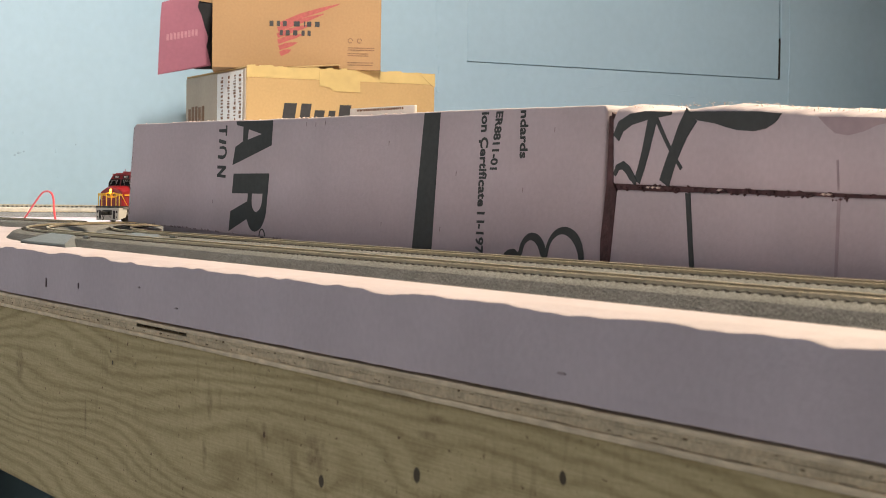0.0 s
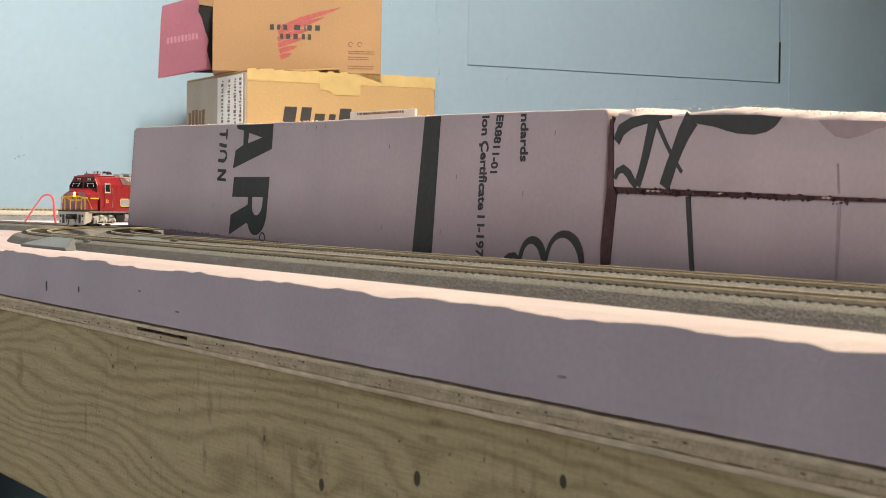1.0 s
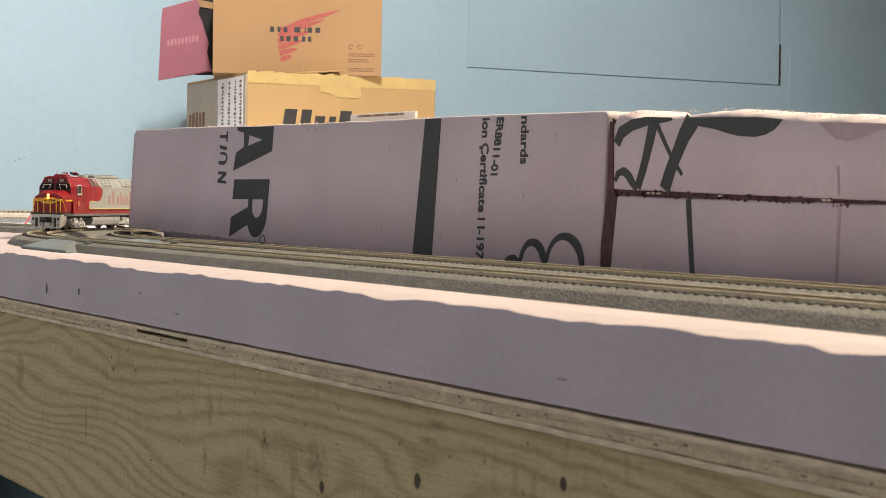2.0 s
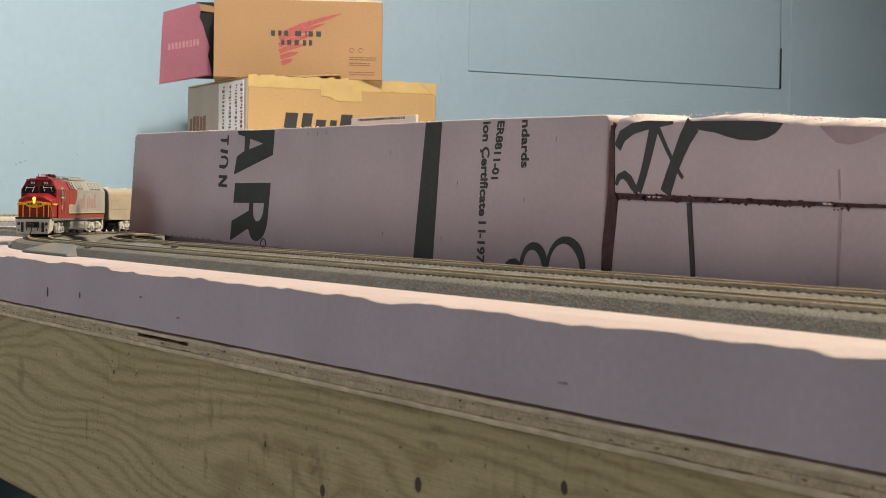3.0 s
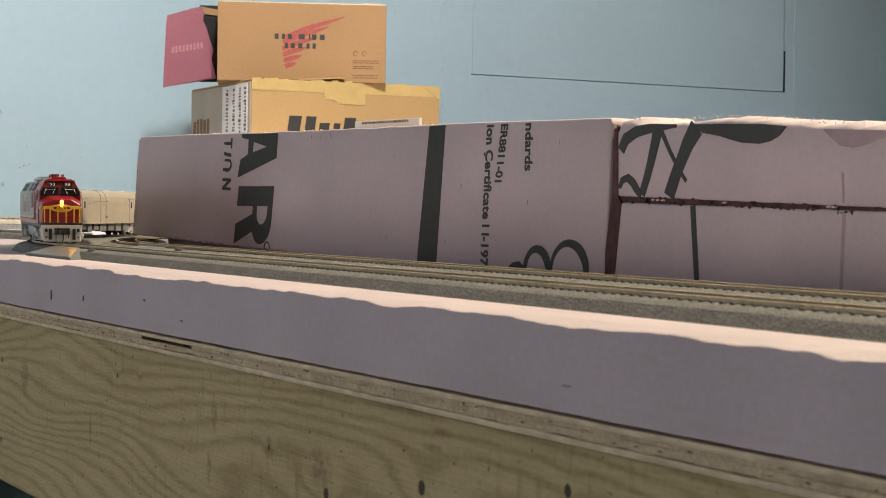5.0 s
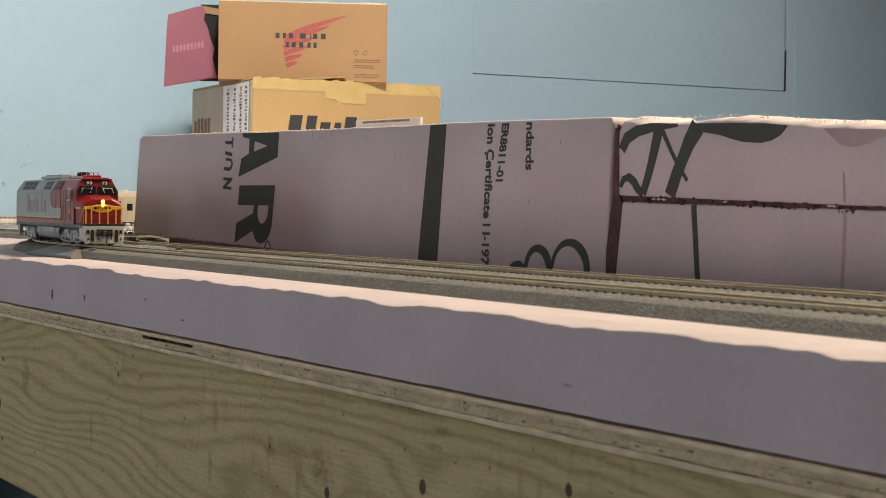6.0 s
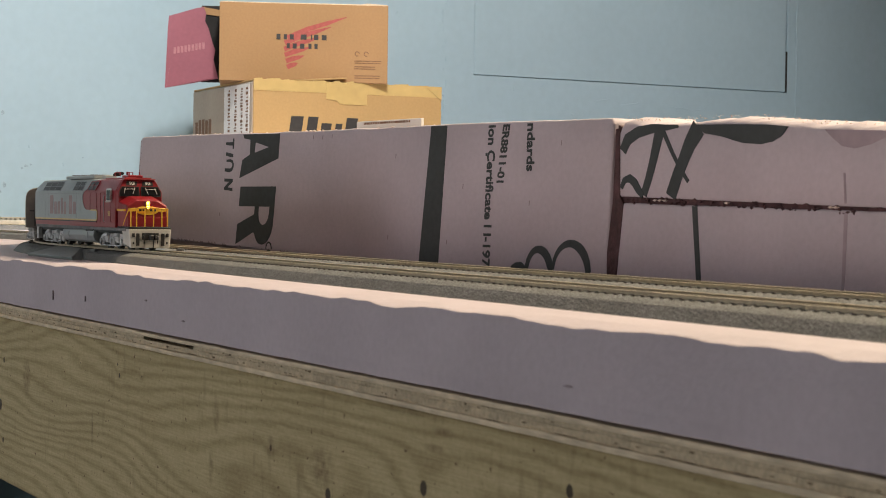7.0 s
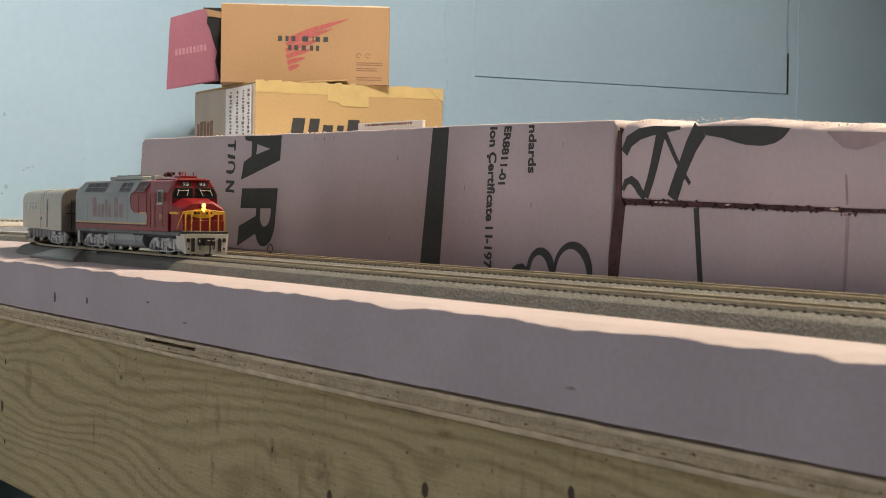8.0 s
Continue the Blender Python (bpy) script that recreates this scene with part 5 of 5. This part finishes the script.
    # yellow front railing
    rail = part("front_railing", mtube([(-14, -16.2, 18.0), (-4.5, -15.2, 30.4), (-2.6, -14.2, 30.6), (-2.4, 0, 31.6), (-2.6, 14.2, 30.6), (-4.5, 15.2, 30.4), (-14, 16.2, 18.0)], 0.45), YELLOW, t, "yellow painted railing")
    for y in (-14.2, -9.8, -3.4, 3.4, 9.8, 14.2):
        part("stanchion", mbox(-2.9, -2.2, y - 0.42, y + 0.42, 17.2, 31.0, 0.1), YELLOW, rail)
    # roof gear
    part("roof_hatch", mbox(-72, -27, -10.5, 10.5, 52.6, 53.9, 0.4), RED, t, "red roof hatch")
    part("roof_vent", mbox(-47, -34, -6.0, 6.0, 53.8, 55.8, 0.4), RED, t)
    bm = bmesh.new()
    for x, y in ((-66, -5), (-66, 5), (-54, -5), (-54, 5), (-36, -4), (-36, 4)):
        mcyl((x, y, 55), (x, y, 58.2), 0.4, 6, bm)
    mtube([(-66, -5, 58), (-54, -5, 58)], 0.35, bm)
    mtube([(-66, 5, 58), (-54, 5, 58)], 0.35, bm)
    part("roof_rail", bm, RED, t)
    bm = bmesh.new()
    for y, l in ((-2.2, 7), (0, 9), (2.2, 6)):
        cylinder(mm([(-76, y, 57.6)])[0], mm([(-76 + l, y, 57.6)])[0], 0.5 * MM, 10, bm, r2=1.3 * MM)
    mbox(-77, -75, -3, 3, 55.4, 57.2, 0.2, bm)
    part("air_horn", bm, BLACK, t, "dark air horn")
    part("beacon", mcyl((-52, 0, 54), (-52, 0, 58.6), 0.9, 12), RED, t)
    part("radiator_hatch", mbox(-176, -104, -9.5, 9.5, 53.4, 56.0, 0.5), SILVER, t)
    for x in (-163, -140, -117):
        part("radiator_fan", mcyl((x, 0, 55.8), (x, 0, 57.0), 8.0, 24), GRILLE_SLAT, t)
    part("exhaust", mbox(-100, -92, -4, 4, 53.2, 56.2, 0.4), SILVER, t)
    # fuel tank and reservoirs
    tank = [(-12.5, 14.6), (-15.6, 13.0), (-16.2, 9.0), (-14.6, 5.0), (-11, 3.4), (11, 3.4), (14.6, 5.0), (16.2, 9.0), (15.6, 13.0), (12.5, 14.6)]
    k = part("fuel_tank", loft([mm([(-163, y, z) for y, z in tank]), mm([(-84, y, z) for y, z in tank])], bevel=0.0004), SILVER, t, "silver fuel tank")
    for s in (-1, 1):
        for x in (-98, -146):
            part("tank_band", mbox(x - 0.7, x + 0.7, min(s * 15.9, s * 16.6), max(s * 15.9, s * 16.6), 7.0, 11.5, 0.1), TRUCK, k)
        part("air_reservoir", mcyl((-150, s * 13.6, 15.4), (-110, s * 13.6, 15.4), 2.2, 14), SILVER, t)
        part("battery_box", mbox(-104, -86, min(s * 13, s * 16), max(s * 13, s * 16), 12.5, 16, 0.3), BLACK, t)
    part("underframe", mbox(-232, -8, -13.5, 13.5, 11.6, 15.6), BLACK, t)
    # black block added to paint the shade between trucks and tank
    part("gap_blackout", mbox(-228, -12, -5, 5, 3.5, 11.8), BLACK, t)
    for s in (-1, 1):
        part("rear_step", mbox(-234, -229, min(s * 13, s * 16.5), max(s * 13, s * 16.5), 4, 15.5, 0.3), TRUCK, t)
    truck_frame(-41, (-23.5, 0, 23.5), 5.8, t, TRUCK)
    truck_frame(-190, (-23.5, 0, 23.5), 5.8, t, TRUCK)
    part("rear_coupler", mbox(-247, -234, -1.6, 1.6, 8.2, 11.0, 0.4), BLACK, t)
    return t


def car_section(x, grow=0.0):
    pts = [(-17.6, 13.5), (-17.6, 36.5)]
    for a in range(0, 181, 15):
        c, s = math.cos(math.radians(180 - a)), math.sin(math.radians(180 - a))
        pts.append((17.6 * math.copysign(abs(c) ** 0.55, c), 36.5 + 10.8 * s ** 0.75 if s > 1e-6 else 36.5 + 0.01))
    pts += [(17.6, 36.5), (17.6, 13.5)]
    out = []
    for y, z in pts:
        if not out or (abs(out[-1][0] - y) + abs(out[-1][1] - z)) > 0.3:
            out.append((y, z))
    return mm([(x, y * (1 + grow), z + grow * 20) for y, z in out])


def passenger_car(windows):
    L = 272
    what = "silver model passenger coach with dark windows" if windows else "silver model baggage car with doors and roof vents"
    t = thing("passenger_car" if windows else "baggage_car", what, "model train")
    b = part("body", loft([car_section(-L + 0.0), car_section(-L / 2), car_section(0)], bevel=0.0), COACH, t)
    part("end_cap", loft([car_section(-0.2, -0.02), car_section(0.5, -0.05)]), COACH_END, t, "brown-grey car end")
    part("end_cap", loft([car_section(-L - 0.5, -0.05), car_section(-L + 0.2, -0.02)]), COACH_END, t, "brown-grey car end")
    part("diaphragm", mbox(0.3, 4.0, -6.2, 6.2, 12.5, 41, 0.8), COACH_END, t)
    part("diaphragm", mbox(-L - 4, -L - 0.3, -6.2, 6.2, 12.5, 41, 0.8), COACH_END, t)
    bm = bmesh.new()
    for y in (-9.5, 9.5):
        mtube([(0.8, y, 14), (1.2, y, 38)], 0.35, bm)
    mbox(0.4, 1.0, -14, 14, 26.5, 27.3, bm=bm)
    part("end_grab", bm, BLACK, t)
    for s in (-1, 1):
        def strip(x0, x1, z0, z1, out):
            return mbox(x0, x1, min(s * 17.4, s * (17.6 + out)), max(s * 17.4, s * (17.6 + out)), z0, z1, 0.1)
        for z in (24.0, 33.5):
            part("belt_rail", strip(-L + 1, -1, z, z + 0.6, 0.35), COACH, t)
        part("skirt", strip(-L + 1, -1, 12.8, 14.0, 0.3), COACH, t)
        doors = [-16] if windows else ([-70, -215] if s > 0 else [-88])
        for x in doors:
            wd = 12.0 if s > 0 and not windows else 8.0
            part("door", strip(x - wd / 2, x + wd / 2, 15.0, 38.0, 0.2), COACH if s > 0 or windows else COACH_END, t)
            part("door_window", strip(x - 1.8, x + 1.8, 29.0, 35.5, 0.35), WINDOW, t)
            bm = strip(x - wd / 2 - 0.4, x - wd / 2 + 0.1, 14.6, 38.6, 0.3)
            mbox(x + wd / 2 - 0.1, x + wd / 2 + 0.4, min(s * 17.4, s * 17.9), max(s * 17.4, s * 17.9), 14.6, 38.6, bm=bm)
            mbox(x - wd * 0.8, x + wd * 0.8, min(s * 17.4, s * 18.2), max(s * 17.4, s * 18.2), 38.4, 39.0, bm=bm)
            part("door_frame", bm, GRILLE_SLAT, t)
        if windows:
            spots = [(x, 10.0, 25.5, 33.0) for x in range(-34, -L + 14, -19)]
        elif s > 0:
            spots = [(x, 2.4, 35.4, 36.4) for x in (-98, -106, -114, -122, -130, -138)] + [(-136, 7.0, 19.0, 20.4)]
        else:
            spots = [(x, 8.0, 30.0, 35.5) for x in (-172, -196, -220, -244)] + [(-130, 4.0, 20.5, 23.0)]
        for x, wd, z0, z1 in spots:
            part("window", strip(x - wd / 2, x + wd / 2, z0, z1, 0.25), WINDOW if windows or s < 0 else GRILLE, t)
        bm = bmesh.new()
        rng = random.Random(6)
        x = -62
        while x > -L + 62:
            l = rng.uniform(8, 22)
            mbox(x - l, x, min(s * 9, s * 15.5), max(s * 9, s * 15.5), rng.uniform(4, 7), 13.2, 0.4, bm)
            x -= l + rng.uniform(2, 8)
        part("underfloor_boxes", bm, UNDER, t)
    part("centre_sill", mbox(-L + 4, -4, -4, 4, 9.5, 13.6), BLACK, t)
    for x in (-14, -48, -82, -130, -180, -230):
        part("roof_vent", mcyl((x, 0, 46.6), (x, 0, 48.0), 4.0, 14), WHITE, t)
    for x in (-118, -134):
        part("roof_strap", loft([car_section(x - 0.8, 0.008), car_section(x + 0.8, 0.008)]), COACH_END, t)
    part("coupler", mbox(0, 9, -1.4, 1.4, 8.3, 10.8, 0.4), BLACK, t)
    part("coupler", mbox(-L - 6, -L, -1.4, 1.4, 8.3, 10.8, 0.4), BLACK, t)
    truck_frame(-36, (-15, 0, 15), 5.2, t, TRUCK)
    truck_frame(-L + 36, (-15, 0, 15), 5.2, t, TRUCK)
    return t


room()
bench()
railway()
foam_wall()
big_carton()
boot_box()
loco = locomotive()
baggage = passenger_car(False)
coach = passenger_car(True)


# ---- motion ----
def on_track(s):
    """A point of the outer track, s metres past the curve's end."""
    if s >= 0:
        return Vector((XS + s, Y0))
    a = s / R
    return Vector((XS + R * math.sin(a), Y0 + R - R * math.cos(a)))


def heading(s):
    return 0.0 if s >= 0 else s / R


def riding(s, u1, u2):
    """The pose of a vehicle whose front is at s and whose trucks sit at u1 and u2."""
    a, b = on_track(s + u1), on_track(s + u2)
    d = (a - b).normalized()
    o = a - d * u1
    return pose(o.x, o.y, ZR, 0, 0, math.degrees(math.atan2(d.y, d.x)))


# seconds and the locomotive's front along the track
TRAVEL = [(0.0, -0.488), (0.5, -0.444), (1.0, -0.396), (1.5, -0.352), (2.2, -0.284), (3.0, -0.206), (3.5, -0.157), (4.0, -0.107), (4.5, -0.057),
          (5.2, 0.010), (5.8, 0.067), (6.5, 0.130), (7.0, 0.180), (7.5, 0.2335), (8.0, 0.288)]


def front_at(t):
    for (t0, s0), (t1, s1) in zip(TRAVEL, TRAVEL[1:]):
        if t <= t1 + 1e-6:
            return s0 + (s1 - s0) * (t - t0) / (t1 - t0)
    return TRAVEL[-1][1]


def motions():
    times = [i / 15 for i in range(121)]
    for ob, lead, u1, u2 in ((loco, 0.0, -0.041, -0.190), (baggage, -0.2525, -0.036, -0.236), (coach, -0.5355, -0.036, -0.236)):
        walk(ob, [(t, riding(front_at(t) + lead, u1, u2)) for t in times])
        for truck, owner, x in trucks:
            if owner is not ob:
                continue
            rows = []
            for t in times:
                s = front_at(t) + lead
                a, b = on_track(s + u1), on_track(s + u2)
                turn = heading(s + x) - math.atan2(a.y - b.y, a.x - b.x)
                rows.append((t, pose(x, 0, 0, 0, 0, math.degrees(turn))))
            walk(truck, rows)
    for w, x, z, radius in wheelsets:
        start = front_at(0)
        walk(w, [(t, pose(x, 0, z, 0, math.degrees((front_at(t) - start) / radius), 0)) for t in times])


motions()
